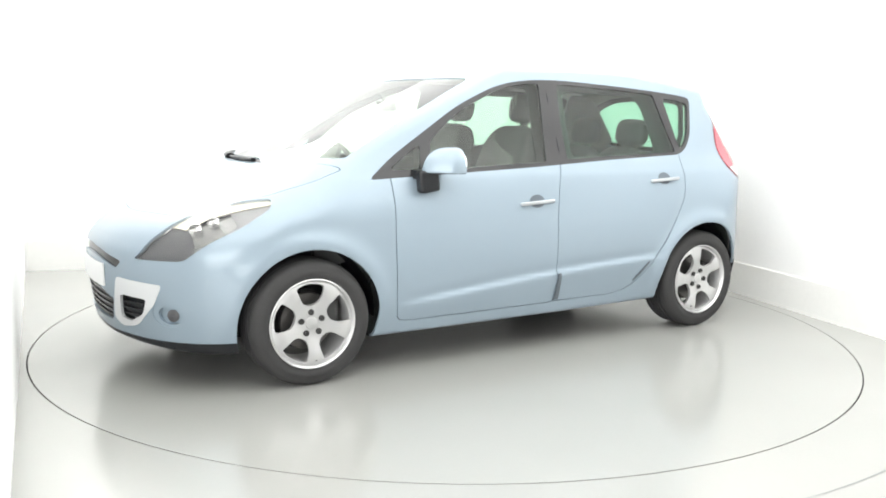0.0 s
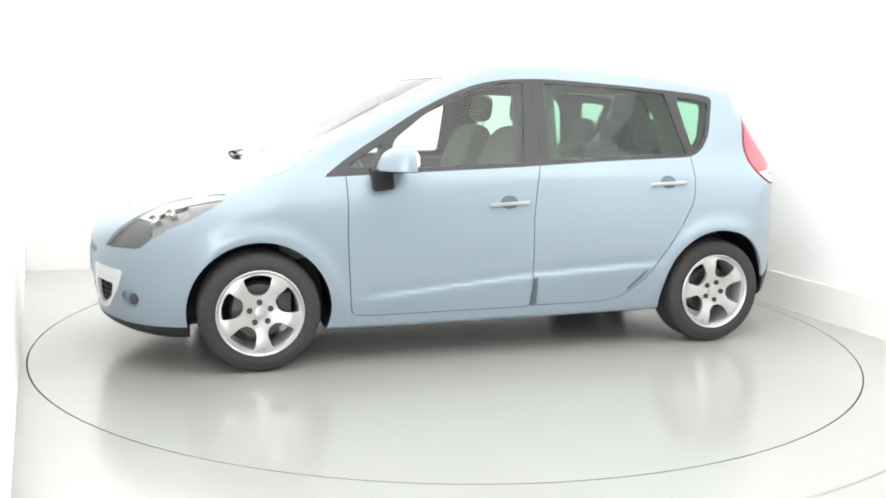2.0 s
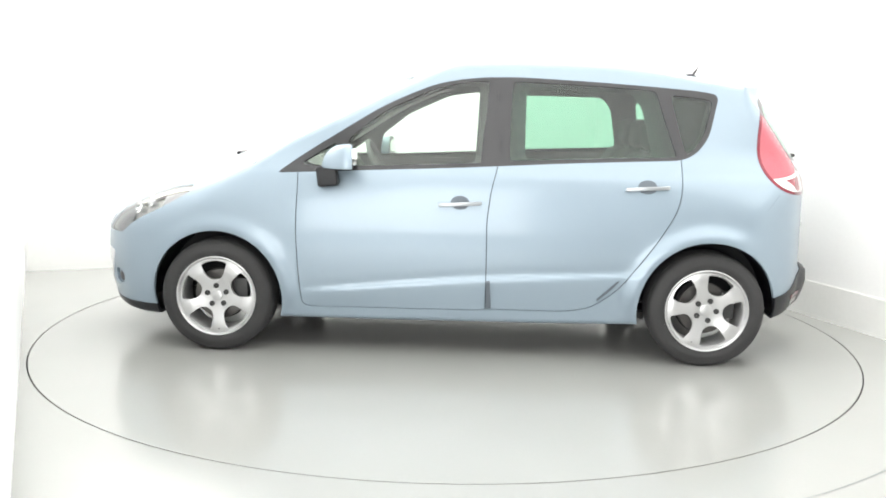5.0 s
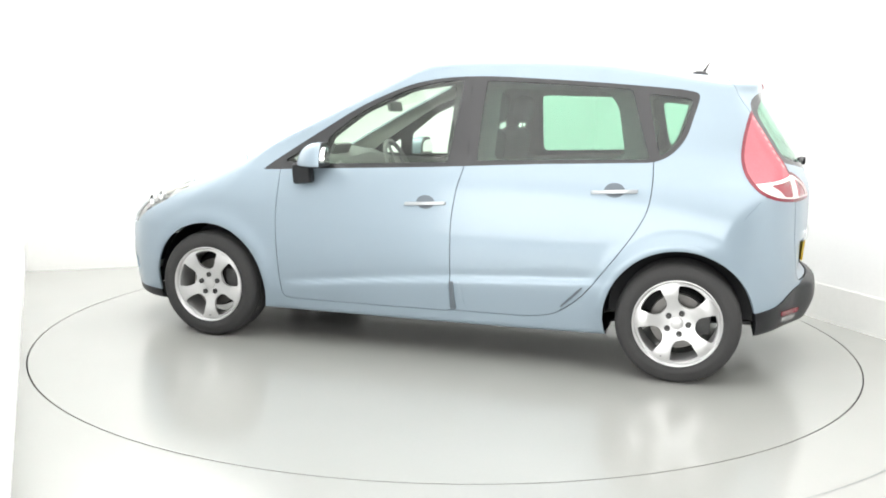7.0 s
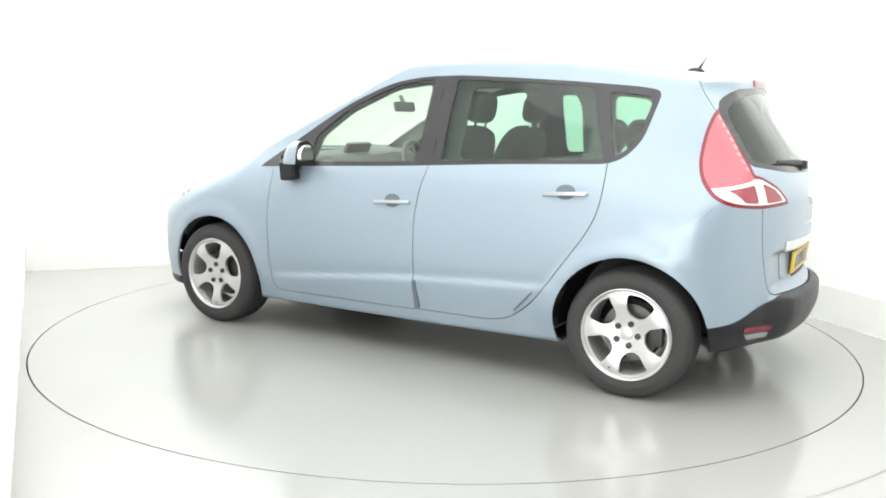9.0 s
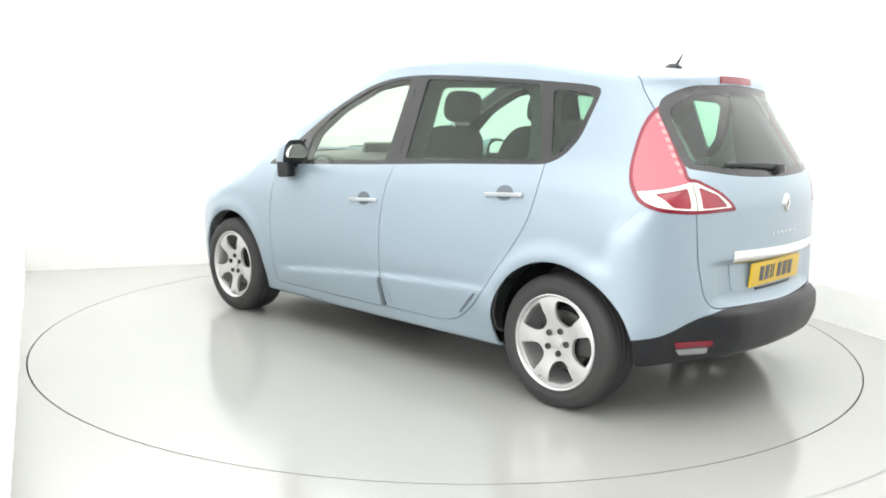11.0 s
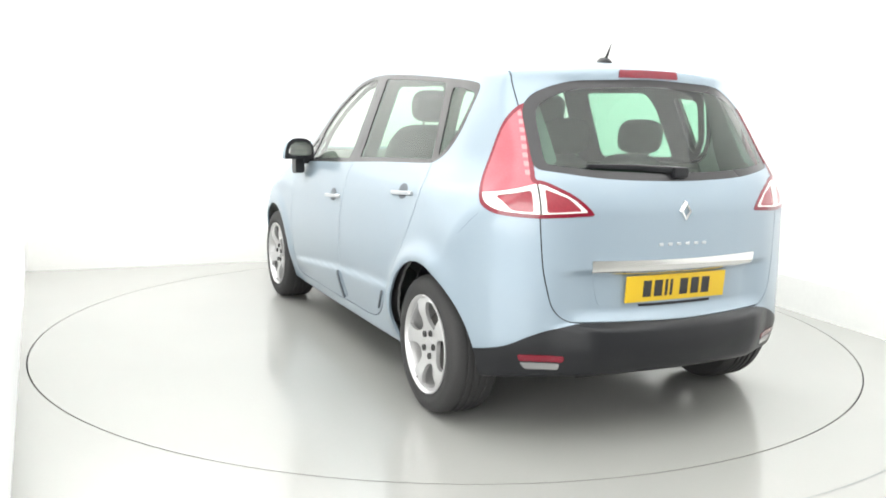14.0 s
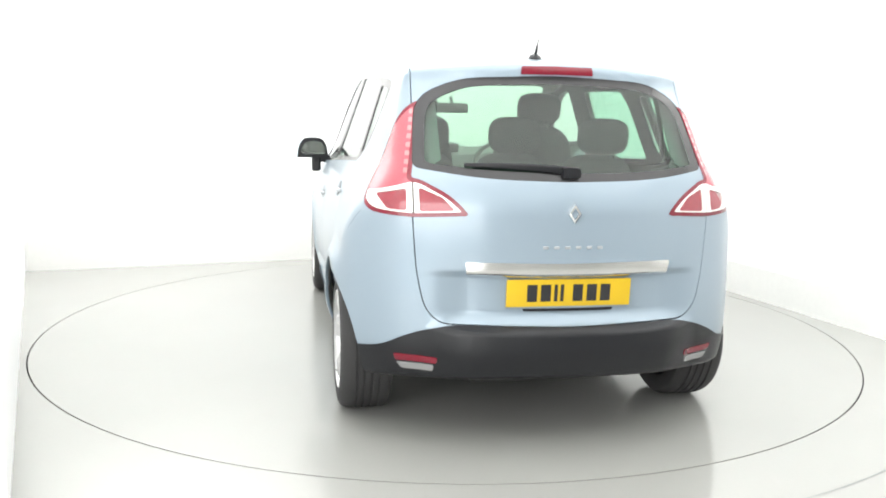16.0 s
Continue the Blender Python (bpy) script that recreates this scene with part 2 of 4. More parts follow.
def strip_loft(points, across, tall, taper=0.0):
    """One slim bar along points; across and tall are its section's two half axes (vectors)."""
    bm, rows, k = bmesh.new(), [], len(points)
    for i, p in enumerate(points):
        f = 1 - taper * i / (k - 1)
        a, b, p = Vector(across) * f, Vector(tall) * f, Vector(p)
        rows.append([bm.verts.new(p + a * math.cos(q) + b * math.sin(q)) for q in np.linspace(0, 2 * math.pi, 8, endpoint=False)])
    for r, q in zip(rows, rows[1:]):
        for i in range(8):
            bm.faces.new((r[i], r[(i + 1) % 8], q[(i + 1) % 8], q[i]))
    bm.faces.new(rows[0])
    bm.faces.new(rows[-1][::-1])
    return bm


# ---------------------------------------------------------------- the room
def prism(name, poly, z0, z1, material, parent=None, bevel=0.0):
    bm = bmesh.new()
    lo = [bm.verts.new((x, y, z0)) for x, y in poly]
    hi = [bm.verts.new((x, y, z1)) for x, y in poly]
    bm.faces.new(lo[::-1])
    bm.faces.new(hi)
    for i in range(len(poly)):
        j = (i + 1) % len(poly)
        bm.faces.new((lo[i], lo[j], hi[j], hi[i]))
    if bevel:
        bmesh.ops.bevel(bm, geom=[e for e in bm.edges if abs(e.verts[0].co.z - z1) < 1e-5 and abs(e.verts[1].co.z - z1) < 1e-5], offset=bevel, segments=2, affect="EDGES")
    return part(name, bm, material, parent, smooth=False)


def wall(name, a, b, thick, z0, z1, material, label="", side=1):
    """A wall whose face runs from a to b; its body lies to the left of that way."""
    a, b = Vector(a), Vector(b)
    d = (b - a).normalized()
    n = Vector((-d.y, d.x)) * thick * side
    ob = prism(name, [a, b, b + n, a + n], z0, z1, material)
    return tagged(ob, label, kind="structure")


CORNER_L, CORNER_B = (-3.46, 1.51), (1.50, 3.53)
RIGHT_END, FAR = (5.98, -9.5), -9.5
wall("wall_back", CORNER_B, (-4.7, 1.0), 0.12, 0, CEIL, M_WALL, "plain bright white painted studio wall behind turntable", -1)
wall("wall_side", RIGHT_END, CORNER_B, 0.12, 0, CEIL, M_WALL, "plain bright white painted studio wall beside turntable", -1)
wall("wall_partition", CORNER_L, (-1.395, -2.83), 0.06, 0, CEIL, M_WALL, "plain white partition wall panel beside turntable", -1)
wall("wall_west", (-4.7, 1.0), (-4.7, FAR), 0.12, 0, CEIL, M_WALL, "plain white studio wall", -1)
# Unseen wall, coloured grey so that reflections of the dim room stay dark.
wall("wall_south", (-4.7, FAR), (5.98, FAR), 0.12, 0, CEIL, M_FARWALL, "unseen grey wall standing in for the dim room behind the camera", -1)
SK = 0.25


def skirting(name, a, b, side):
    a, b = Vector(a), Vector(b)
    d = (b - a).normalized()
    n = Vector((-d.y, d.x)) * 0.018 * side
    ob = prism(name, [a, b, b + n, a + n], 0, SK, M_SKIRT, None, 0.006)
    return tagged(ob, "low off-white kickboard along the foot of the wall", kind="structure")


skirting("baseboard_back", CORNER_B, (-3.44, 1.52), 1)
skirting("baseboard_side", RIGHT_END, CORNER_B, 1)

ceil_bm = bmesh.new()
box(ceil_bm, (12, 14.5, 0.1), (0.4, -2.7, CEIL + 0.05))
tagged(part("ceiling", ceil_bm, M_WALL, smooth=False), "flat white studio ceiling", kind="structure")

RING = 2.44


def disc(name, r0, r1, z, material, seg=160, down=0.03, outer=None):
    bm = bmesh.new()
    rings = []
    if r0 == 0:
        c = bm.verts.new((0, 0, z))
    for k in range(seg):
        a = 2 * math.pi * k / seg
        c_, s_ = math.cos(a), math.sin(a)
        row = [] if r0 == 0 else [bm.verts.new((r0 * c_, r0 * s_, z - down)), bm.verts.new((r0 * c_, r0 * s_, z))]
        if outer:
            m = outer / max(abs(c_), abs(s_))
            row.append(bm.verts.new((m * c_, m * s_, z)))
        else:
            row += [bm.verts.new((r1 * c_, r1 * s_, z)), bm.verts.new((r1 * c_, r1 * s_, z - down))]
        rings.append(row)
    for k in range(seg):
        p, q = rings[k], rings[(k + 1) % seg]
        if r0 == 0:
            bm.faces.new((c, p[0], q[0]))
        for i in range(len(p) - 1):
            bm.faces.new((p[i], p[i + 1], q[i + 1], q[i]))
    return part(name, bm, material, smooth=False)


tagged(disc("floor", RING + 0.004, 0, 0.0, M_FLOOR, outer=11.0), "glossy pale grey painted studio floor", kind="structure")
tagged(disc("turntable_pit", 0, RING + 0.05, -0.03, M_SEAM, down=0.02), "dark gap round the turntable", kind="structure")
turntable = tagged(new("turntable"), "round pale grey glossy turntable flush with the floor", "turntable")
disc("turntable_deck", 0, RING - 0.024, 0.0, M_FLOOR).parent = turntable
disc("turntable_rim", RING - 0.024, RING - 0.004, 0.0, M_FLOOR).parent = turntable


bm = bmesh.new()
arc = [radians(a) for a in np.linspace(-70, -40, 40)]
lo = [bm.verts.new((2.819 * math.cos(a), 2.819 * math.sin(a), 0.002)) for a in arc]
hi = [bm.verts.new((2.8215 * math.cos(a), 2.8215 * math.sin(a), 0.002)) for a in arc]
for i in range(len(arc) - 1):
    bm.faces.new((lo[i], lo[i + 1], hi[i + 1], hi[i]))
tagged(part("floor_seam", bm, M_SHADESEAM, smooth=False), "thin dark curved seam in the floor", kind="structure")


# ---------------------------------------------------------------- the car's form (x forward, y to its left, z up)
Y_BASE = hermite([0.1, 0.2, 0.3, 0.45, 0.6, 0.7, 0.8, 0.9, 1.0, 1.06, 1.15, 1.3, 1.5, 1.65], [0.80, 0.835, 0.862, 0.887, 0.896, 0.894, 0.886, 0.873, 0.852, 0.828, 0.79, 0.737, 0.668, 0.622])
Y_PLAN = hermite([-2.1, -1.7, -1.35, -0.6, 0.0, 0.7, 1.35, 1.8, 2.3], [0.97, 0.996, 1.0, 1.0, 1.0, 0.995, 0.985, 0.96, 0.90])
Y_UP = hermite([-2.0, -1.75, -1.64, -1.4, -1.2, -0.8, 0.0, 0.5, 1.0, 1.5], [0.80, 0.865, 0.900, 0.955, 0.975, 0.99, 1.0, 0.98, 0.93, 0.90])
X_FRONT = hermite([0.1, 0.25, 0.4, 0.55, 0.65, 0.72, 0.8, 0.9, 1.2], [2.13, 2.18, 2.210, 2.218, 2.208, 2.165, 2.06, 1.86, 1.2])
X_FRONT_IN = hermite([0, 0.05, 0.2, 0.4, 0.6, 0.75, 0.88, 1.0], [0, 0.0004, 0.010, 0.060, 0.160, 0.30, 0.53, 0.90])
X_REAR_SIDE = hermite([0.15, 0.3, 0.45, 0.6, 0.75, 0.95, 1.08, 1.2, 1.4, 1.49, 1.53, 1.7], [-1.92, -1.985, -2.015, -2.015, -2.010, -2.005, -1.965, -1.882, -1.735, -1.672, -1.662, -1.62])
X_REAR = hermite([0.15, 0.3, 0.43, 0.487, 0.517, 0.57, 0.70, 0.735, 0.80, 0.95, 1.08, 1.2, 1.4, 1.49, 1.53, 1.7], [-1.95, -2.025, -2.065, -2.060, -2.005, -1.975, -1.975, -2.005, -2.007, -2.005, -1.970, -1.900, -1.772, -1.722, -1.718, -1.67])
X_REAR_IN = hermite([0, 0.06, 0.3, 0.5, 0.65, 0.75, 0.85, 0.95], [0, 0.0004, 0.02, 0.065, 0.132, 0.20, 0.325, 0.55])
Z_HOOD = hermite([0.8, 1.0, 1.3, 1.5, 1.75, 2.0, 2.1, 2.25, 2.4], [1.15, 1.12, 1.07, 1.02, 0.945, 0.86, 0.81, 0.70, 0.55])
Z_ROOF = hermite([-2.0, -1.8, -1.55, -1.2, -0.8, -0.4, 0.0, 0.3, 0.6, 1.0], [1.520, 1.546, 1.578, 1.610, 1.638, 1.648, 1.638, 1.614, 1.568, 1.475])
Z_UNDER = hermite([-2.1, -1.7, -1.0, 1.0, 1.7, 2.3], [0.31, 0.265, 0.212, 0.192, 0.19, 0.235])
WHEEL_X, WHEEL_Z, TYRE_R = 1.351, 0.3135, 0.3155
Z_CREASE = hermite([-1.2, -0.9, -0.15, 0.4, 0.85, 1.2], [0.515, 0.500, 0.458, 0.408, 0.362, 0.33])


def car_field(p):
    """Negative inside the car's body."""
    x, y, z = p[:, 0], np.abs(p[:, 1]), p[:, 2]
    w = Y_BASE(z) * Y_PLAN(x)
    w = w * (1 + (Y_UP(x) - 1) * step(z, 0.80, 1.2))
    w = w - 0.020 * np.exp(-((z - 1.01) / 0.11) ** 2) * step(-x, 1.60, 1.90)
    w = w + 0.018 * np.exp(-((z - 0.58) / 0.13) ** 2) * step(-x, 1.50, 1.80)
    for cx in (WHEEL_X, -WHEEL_X):
        r = np.hypot(x - cx, z - WHEEL_Z)
        w = w + (0.018 if cx > 0 else 0.031) * np.exp(-((r - 0.395) / 0.055) ** 2) * step(z, 0.2, 0.4)
    crease = Z_CREASE(x)
    w = w + (0.015 / (1 + np.exp(np.clip((z - crease) / 0.005, -40, 40))) * np.exp(-((z - crease) / 0.11) ** 2) - 0.004 * np.exp(-((z - crease - 0.02) / 0.03) ** 2)) * step(x, -1.1, -0.8) * (1 - step(x, 0.6, 0.95)) * step(z, 0.24, 0.34)
    hood = Z_HOOD(x) - 0.088 * (y / 0.8) ** 2
    s = 1.465 - 0.22 * (y / 0.75) ** 2 - x
    screen = 1.05 + 0.525 * s - 0.045 * s * np.abs(s)
    roof = Z_ROOF(x) - (0.016 + 0.045 * step(-x, 0.8, 1.65)) * (y / 0.65) ** 2
    top = smax(hood, smin(screen, roof, 0.06), 0.03)
    f = smax(y - w, z - top, 0.032 + 0.128 * step(x, 0.9, 1.3))
    f = smax(f, x - (X_FRONT(z) - X_FRONT_IN(y)), 0.09)
    k = step(y, 0.40, 0.60)
    f = smax(f, (X_REAR(z) * (1 - k) + X_REAR_SIDE(z) * k + X_REAR_IN(y)) - x, 0.06 - 0.035 * step(z, 1.4, 1.5))
    return smax(f, Z_UNDER(x) - z, 0.03)


def grid_face(o, u, v, nu, nv):
    a, b = np.meshgrid(np.linspace(0, 1, nu + 1), np.linspace(0, 1, nv + 1), indexing="ij")
    p = np.array(o) + a.reshape(-1, 1) * np.array(u) + b.reshape(-1, 1) * np.array(v)
    i = (np.arange(nu)[:, None] * (nv + 1) + np.arange(nv)[None]).ravel()
    q = np.stack([i, i + nv + 1, i + nv + 2, i + 1], 1)
    return p, np.concatenate([q[:, [0, 1, 2]], q[:, [0, 2, 3]]])


def car_sheet(cell=0.016, shrink=0.0):
    """The body's outer surface: a fine box drawn in to the field."""
    lo, hi = np.array([-2.15, -0.95, 0.12]), np.array([2.35, 0.95, 1.70])
    d = hi - lo
    nx, ny, nz = [int(round(k / cell)) for k in d]
    faces = [(lo, (d[0], 0, 0), (0, 0, d[2]), nx, nz), (lo + (0, d[1], 0), (0, 0, d[2]), (d[0], 0, 0), nz, nx),
             (lo + (0, 0, d[2]), (d[0], 0, 0), (0, d[1], 0), nx, ny), (lo, (0, d[1], 0), (d[0], 0, 0), ny, nx),
             (lo, (0, 0, d[2]), (0, d[1], 0), nz, ny), (lo + (d[0], 0, 0), (0, d[1], 0), (0, 0, d[2]), ny, nz)]
    vs, ts, k = [], [], 0
    for o, u, v, nu, nv in faces:
        p, t = grid_face(o, u, v, nu, nv)
        vs.append(p)
        ts.append(t + k)
        k += len(p)
    v, t = np.concatenate(vs), np.concatenate(ts)
    key, first, inv = np.unique(np.round(v, 5), axis=0, return_index=True, return_inverse=True)
    v, t = v[first], inv.ravel()[t]
    c = np.stack([np.clip(v[:, 0] * 0.93, -1.35, 1.45), 0 * v[:, 0], 0.62 + 0 * v[:, 0]], 1)
    a, b = np.zeros(len(v)), np.ones(len(v)) * 1.3
    for _ in range(32):
        m = (a + b) / 2
        f = car_field(c + (v - c) * m[:, None]) + shrink
        a, b = np.where(f < 0, m, a), np.where(f < 0, b, m)
    v = c + (v - c) * a[:, None]
    n = np.stack([car_field(v + e) - car_field(v - e) for e in np.eye(3) * 0.004], 1)
    n /= np.maximum(np.linalg.norm(n, axis=1), 1e-9)[:, None]
    return Sheet(v, t, n)


car = tagged(new("car"), "light blue five-door people carrier parked on the turntable", "car")

shell = car_sheet()


def side_f(sheet, poly, ymin=0.35):
    return np.maximum(sdf(poly, sheet.v[:, 0], sheet.v[:, 2]), ymin - np.abs(sheet.v[:, 1]))


def take(poly, fn):
    global shell
    a, shell = shell.cut(fn(shell, poly))
    return a


def halves(s):
    return s.cut(-s.v[:, 1])


def mirrored(half):
    """A closed outline from one half, given from the middle line to the middle line (first value across)."""
    other = [(-p[0], *p[1:]) for p in half[::-1] if abs(p[0]) > 1e-6]
    return half + other


def swapped(half):
    """The same for plan outlines, where the second value runs across."""
    other = [(p[0], -p[1], *p[2:]) for p in half[::-1] if abs(p[1]) > 1e-6]
    return half + other


def rear_f(s, poly, xmax=-1.2):
    return np.maximum(sdf(poly, s.v[:, 1], s.v[:, 2]), s.v[:, 0] - xmax)


def front_f(s, poly, xmin=1.4):
    return np.maximum(sdf(poly, s.v[:, 1], s.v[:, 2]), xmin - s.v[:, 0])


def front_pair_f(s, poly, xmin=1.4):
    return np.maximum(sdf(poly, np.abs(s.v[:, 1]), s.v[:, 2]), xmin - s.v[:, 0])


def rear_pair_f(s, poly, xmax=-1.3):
    return np.maximum(sdf(poly, np.abs(s.v[:, 1]), s.v[:, 2]), s.v[:, 0] - xmax)


def plan_f(s, poly, zmin=0.5):
    return np.maximum(sdf(poly, s.v[:, 0], s.v[:, 1]), zmin - s.v[:, 2])


GAP = 0.0023
seals = []


def panel(fn, gap=GAP):
    """Cut a panel out of the shell along fn, leaving a shut line round it."""
    global shell
    a, rest = shell.cut(fn(shell) + gap)
    ring, shell = rest.cut(fn(rest) - gap)
    if len(ring.t):
        seals.append(ring)
    return a


def pair(name, sheet, material, parent, **kw):
    return [skin(name, s, material, parent, **kw) for s in halves(sheet) if len(s.t)]


# openings for the wheels
ARCHES = ((WHEEL_X, 0.368), (-WHEEL_X, 0.376))
for cx, r in ARCHES:
    f = np.maximum(np.hypot(shell.v[:, 0] - cx, shell.v[:, 2] - 0.315) - r, 0.5 - np.abs(shell.v[:, 1]))
    _, shell = shell.cut(f)
base = shell

# glass areas
DLO = rounded([(1.02, 1.005, 0.02), (0.87, 1.115), (0.68, 1.235), (0.433, 1.39), (0.154, 1.510, 0.3), (-0.05, 1.545, 0.3), (-0.29, 1.553, 0.3), (-0.66, 1.536), (-0.98, 1.517), (-1.30, 1.492), (-1.40, 1.474, 0.04), (-1.34, 1.24, 0.1), (-1.27, 1.155, 0.1), (-1.19, 1.118, 0.06), (-0.6, 1.092), (0, 1.056), (0.58, 1.028)], 0.12)
surround = take(DLO, side_f)
REAR_GLASS = rounded(mirrored([(0, 1.508), (0.42, 1.490, 0.15), (0.590, 1.41, 0.08), (0.622, 1.13, 0.03), (0.35, 1.092, 0.2), (0, 1.083)]), 0.1)
rear_glass = take(REAR_GLASS, rear_f)
SCREEN = rounded(swapped([(1.405, 0, 0.3), (1.34, 0.42, 0.3), (1.12, 0.71, 0.05), (0.27, 0.565, 0.05), (0.38, 0.3, 0.2), (0.41, 0, 0.3)]), 0.1)
screen_sheet = take(SCREEN, lambda s, p: plan_f(s, p, 0.95))

# tail lamps wrap round the corner: an outline from the side and one from behind
TL_SIDE = rounded([(-1.645, 1.415), (-1.612, 1.27), (-1.603, 1.15), (-1.63, 1.06), (-1.70, 0.985), (-1.77, 0.952), (-1.86, 0.938), (-3, 0.93), (-3, 1.415)], 0.05)
TL_REAR = rounded([(0.572, 1.41, 0.01), (0.598, 1.24), (0.628, 1.09, 0.005), (0.590, 1.083, 0.03), (0.490, 1.030, 0.06), (0.440, 0.985, 0.03), (0.413, 0.950, 0.012), (0.62, 0.938), (1.2, 0.93), (1.2, 1.42)], 0.03)


def tail_f(s):
    return np.maximum(np.maximum(sdf(TL_SIDE, s.v[:, 0], s.v[:, 2]), sdf(TL_REAR, np.abs(s.v[:, 1]), s.v[:, 2])), s.v[:, 0] + 1.3)


tail, shell = shell.cut(tail_f(shell))

# panels
HATCH = rounded(mirrored([(0, 1.9), (0.585, 1.9), (0.598, 1.39), (0.632, 1.1), (0.624, 0.9), (0.610, 0.716), (0.578, 0.575, 0.08), (0.520, 0.517, 0.05), (0, 0.508)]), 0.06)
hatch = panel(lambda s: rear_f(s, HATCH, -1.53))
BUMPER_LINE = hermite([0, 0.45, 0.51, 0.58, 0.65, 0.75, 0.835, 0.95], [0.516, 0.511, 0.504, 0.488, 0.460, 0.408, 0.384, 0.36])
rear_black, shell = shell.cut(np.maximum(shell.v[:, 2] - BUMPER_LINE(np.abs(shell.v[:, 1])), shell.v[:, 0] + 1.62))
REAR_COVER = rounded([(-1.712, 0.95), (-1.60, 0.80), (-1.60, 0.62), (-1.60, 0.2), (-3, 0.2), (-3, 0.95)], 0.02)
rear_cover, shell = shell.cut(np.maximum(side_f(shell, REAR_COVER, -1), shell.v[:, 2] - 0.96))
DOOR_F = rounded([(0.60, 1.24), (0.900, 1.05, 0.01), (0.895, 0.9), (0.900, 0.7), (0.887, 0.45), (0.872, 0.275, 0.04), (0.80, 0.267), (-0.12, 0.275), (-0.150, 0.280, 0.01), (-0.150, 0.5), (-0.147, 0.777), (-0.168, 0.95), (-0.202, 1.075), (-0.202, 1.3)], 0.05)
DOOR_R = rounded([(-0.150, 0.281, 0.01), (-0.58, 0.283), (-0.72, 0.304, 0.1), (-0.86, 0.408, 0.12), (-0.98, 0.568, 0.2), (-1.10, 0.735, 0.2), (-1.175, 0.870, 0.12), (-1.192, 1.0), (-1.186, 1.11), (-1.186, 1.3), (-0.202, 1.3), (-0.202, 1.075), (-0.168, 0.95), (-0.147, 0.777), (-0.150, 0.5)], 0.05)
door_f = panel(lambda s: side_f(s, DOOR_F))
door_r = panel(lambda s: side_f(s, DOOR_R))
HEAD = rounded([(2.11, 0.632, 0.01), (2.045, 0.722), (1.936, 0.795), (1.811, 0.856), (1.724, 0.884), (1.585, 0.913), (1.505, 0.922, 0.01), (1.528, 0.880, 0.01), (1.60, 0.838), (1.690, 0.788), (1.81, 0.733), (1.886, 0.683), (1.936, 0.640, 0.02)], 0.05)
head, shell = shell.cut(side_f(shell, HEAD, 0.478))
BONNET = rounded(swapped([(2.018, 0), (1.99, 0.25, 0.1), (1.90, 0.508, 0.03), (1.74, 0.585), (1.56, 0.690), (1.30, 0.745), (1.14, 0.755, 0.02), (1.375, 0.45, 0.2), (1.445, 0, 0.3)]), 0.08)
bonnet = panel(lambda s: plan_f(s, BONNET, 0.70), 0.0013)
SCUTTLE = rounded([(1.445, 0, 0.2), (1.425, 0.2, 0.1), (1.395, 0.30, 0.01), (1.36, 0.1, 0.1), (1.32, -0.3, 0.1), (1.14, -0.62, 0.02), (1.13, -0.70, 0.02), (1.20, -0.71, 0.02), (1.40, -0.43, 0.1), (1.437, -0.2, 0.1)], 0.02)
scuttle, shell = shell.cut(np.maximum(plan_f(shell, SCUTTLE, 0.9), -sdf(SCREEN, shell.v[:, 0], shell.v[:, 1])))
SLOT = rounded(mirrored([(0, 0.655), (0.2, 0.646), (0.415, 0.610, 0.01), (0.365, 0.570, 0.01), (0.2, 0.600), (0, 0.612)]), 0.05)
slot = take(SLOT, front_f)
LOWGRILLE = rounded(mirrored([(0, 0.462), (0.2, 0.452), (0.335, 0.412, 0.02), (0.285, 0.298, 0.02), (0, 0.290)]), 0.05)
lowgrille = take(LOWGRILLE, front_f)
INTAKE = rounded([(0.40, 0.450), (0.574, 0.445), (0.545, 0.369), (0.455, 0.322), (0.385, 0.331)], 0.02)
intake = take(INTAKE, front_pair_f)
INLAY = rounded([(0.375, 0.532), (0.655, 0.522), (0.61, 0.42), (0.50, 0.306, 0.04), (0.37, 0.283, 0.03), (0.315, 0.319)], 0.02)
inlay = take(INLAY, front_pair_f)
FOG = rounded([(0.665 + 0.068 * math.cos(a), 0.380 + 0.060 * math.sin(a)) for a in np.linspace(0, 2 * math.pi, 20, endpoint=False)], 0.01)
fog = take(FOG, front_pair_f)
lip, shell = shell.cut(np.maximum(shell.v[:, 2] - 0.246, 1.66 - shell.v[:, 0]))
under, shell = shell.cut(np.maximum(shell.v[:, 2] - Z_UNDER(shell.v[:, 0]) - 0.02, np.abs(shell.v[:, 1]) - 0.80))

# ---------------------------------------------------------------- the car's parts
skin("body_shell", shell, M_PAINT, car, thick=0.014, inner=M_LINING, label="light blue metallic wings, pillars, sills and roof")
for r in seals:
    if np.abs(r.v[:, 1]).min() > 0.1:
        pair("shut_line_seal", r, M_SEAM, car, thick=0.004, off=-0.010)
    else:
        skin("shut_line_seal", r, M_SEAM, car, thick=0.004, off=-0.010)
skin("underbody", under, M_BLACK, car, thick=0.01)
skin("windscreen", screen_sheet, M_SCREEN, car, thick=0, off=-0.003)
skin("scuttle_panel", scuttle, M_BLACK, car, thick=0.01, off=-0.006)
skin("bonnet", bonnet, M_PAINT, car, thick=0.014)
doors = {}
for nm, sh in (("front_door", door_f), ("rear_door", door_r)):
    doors[nm] = pair(nm, sh, M_PAINT, car, thick=0.016, inner=M_TRIM)

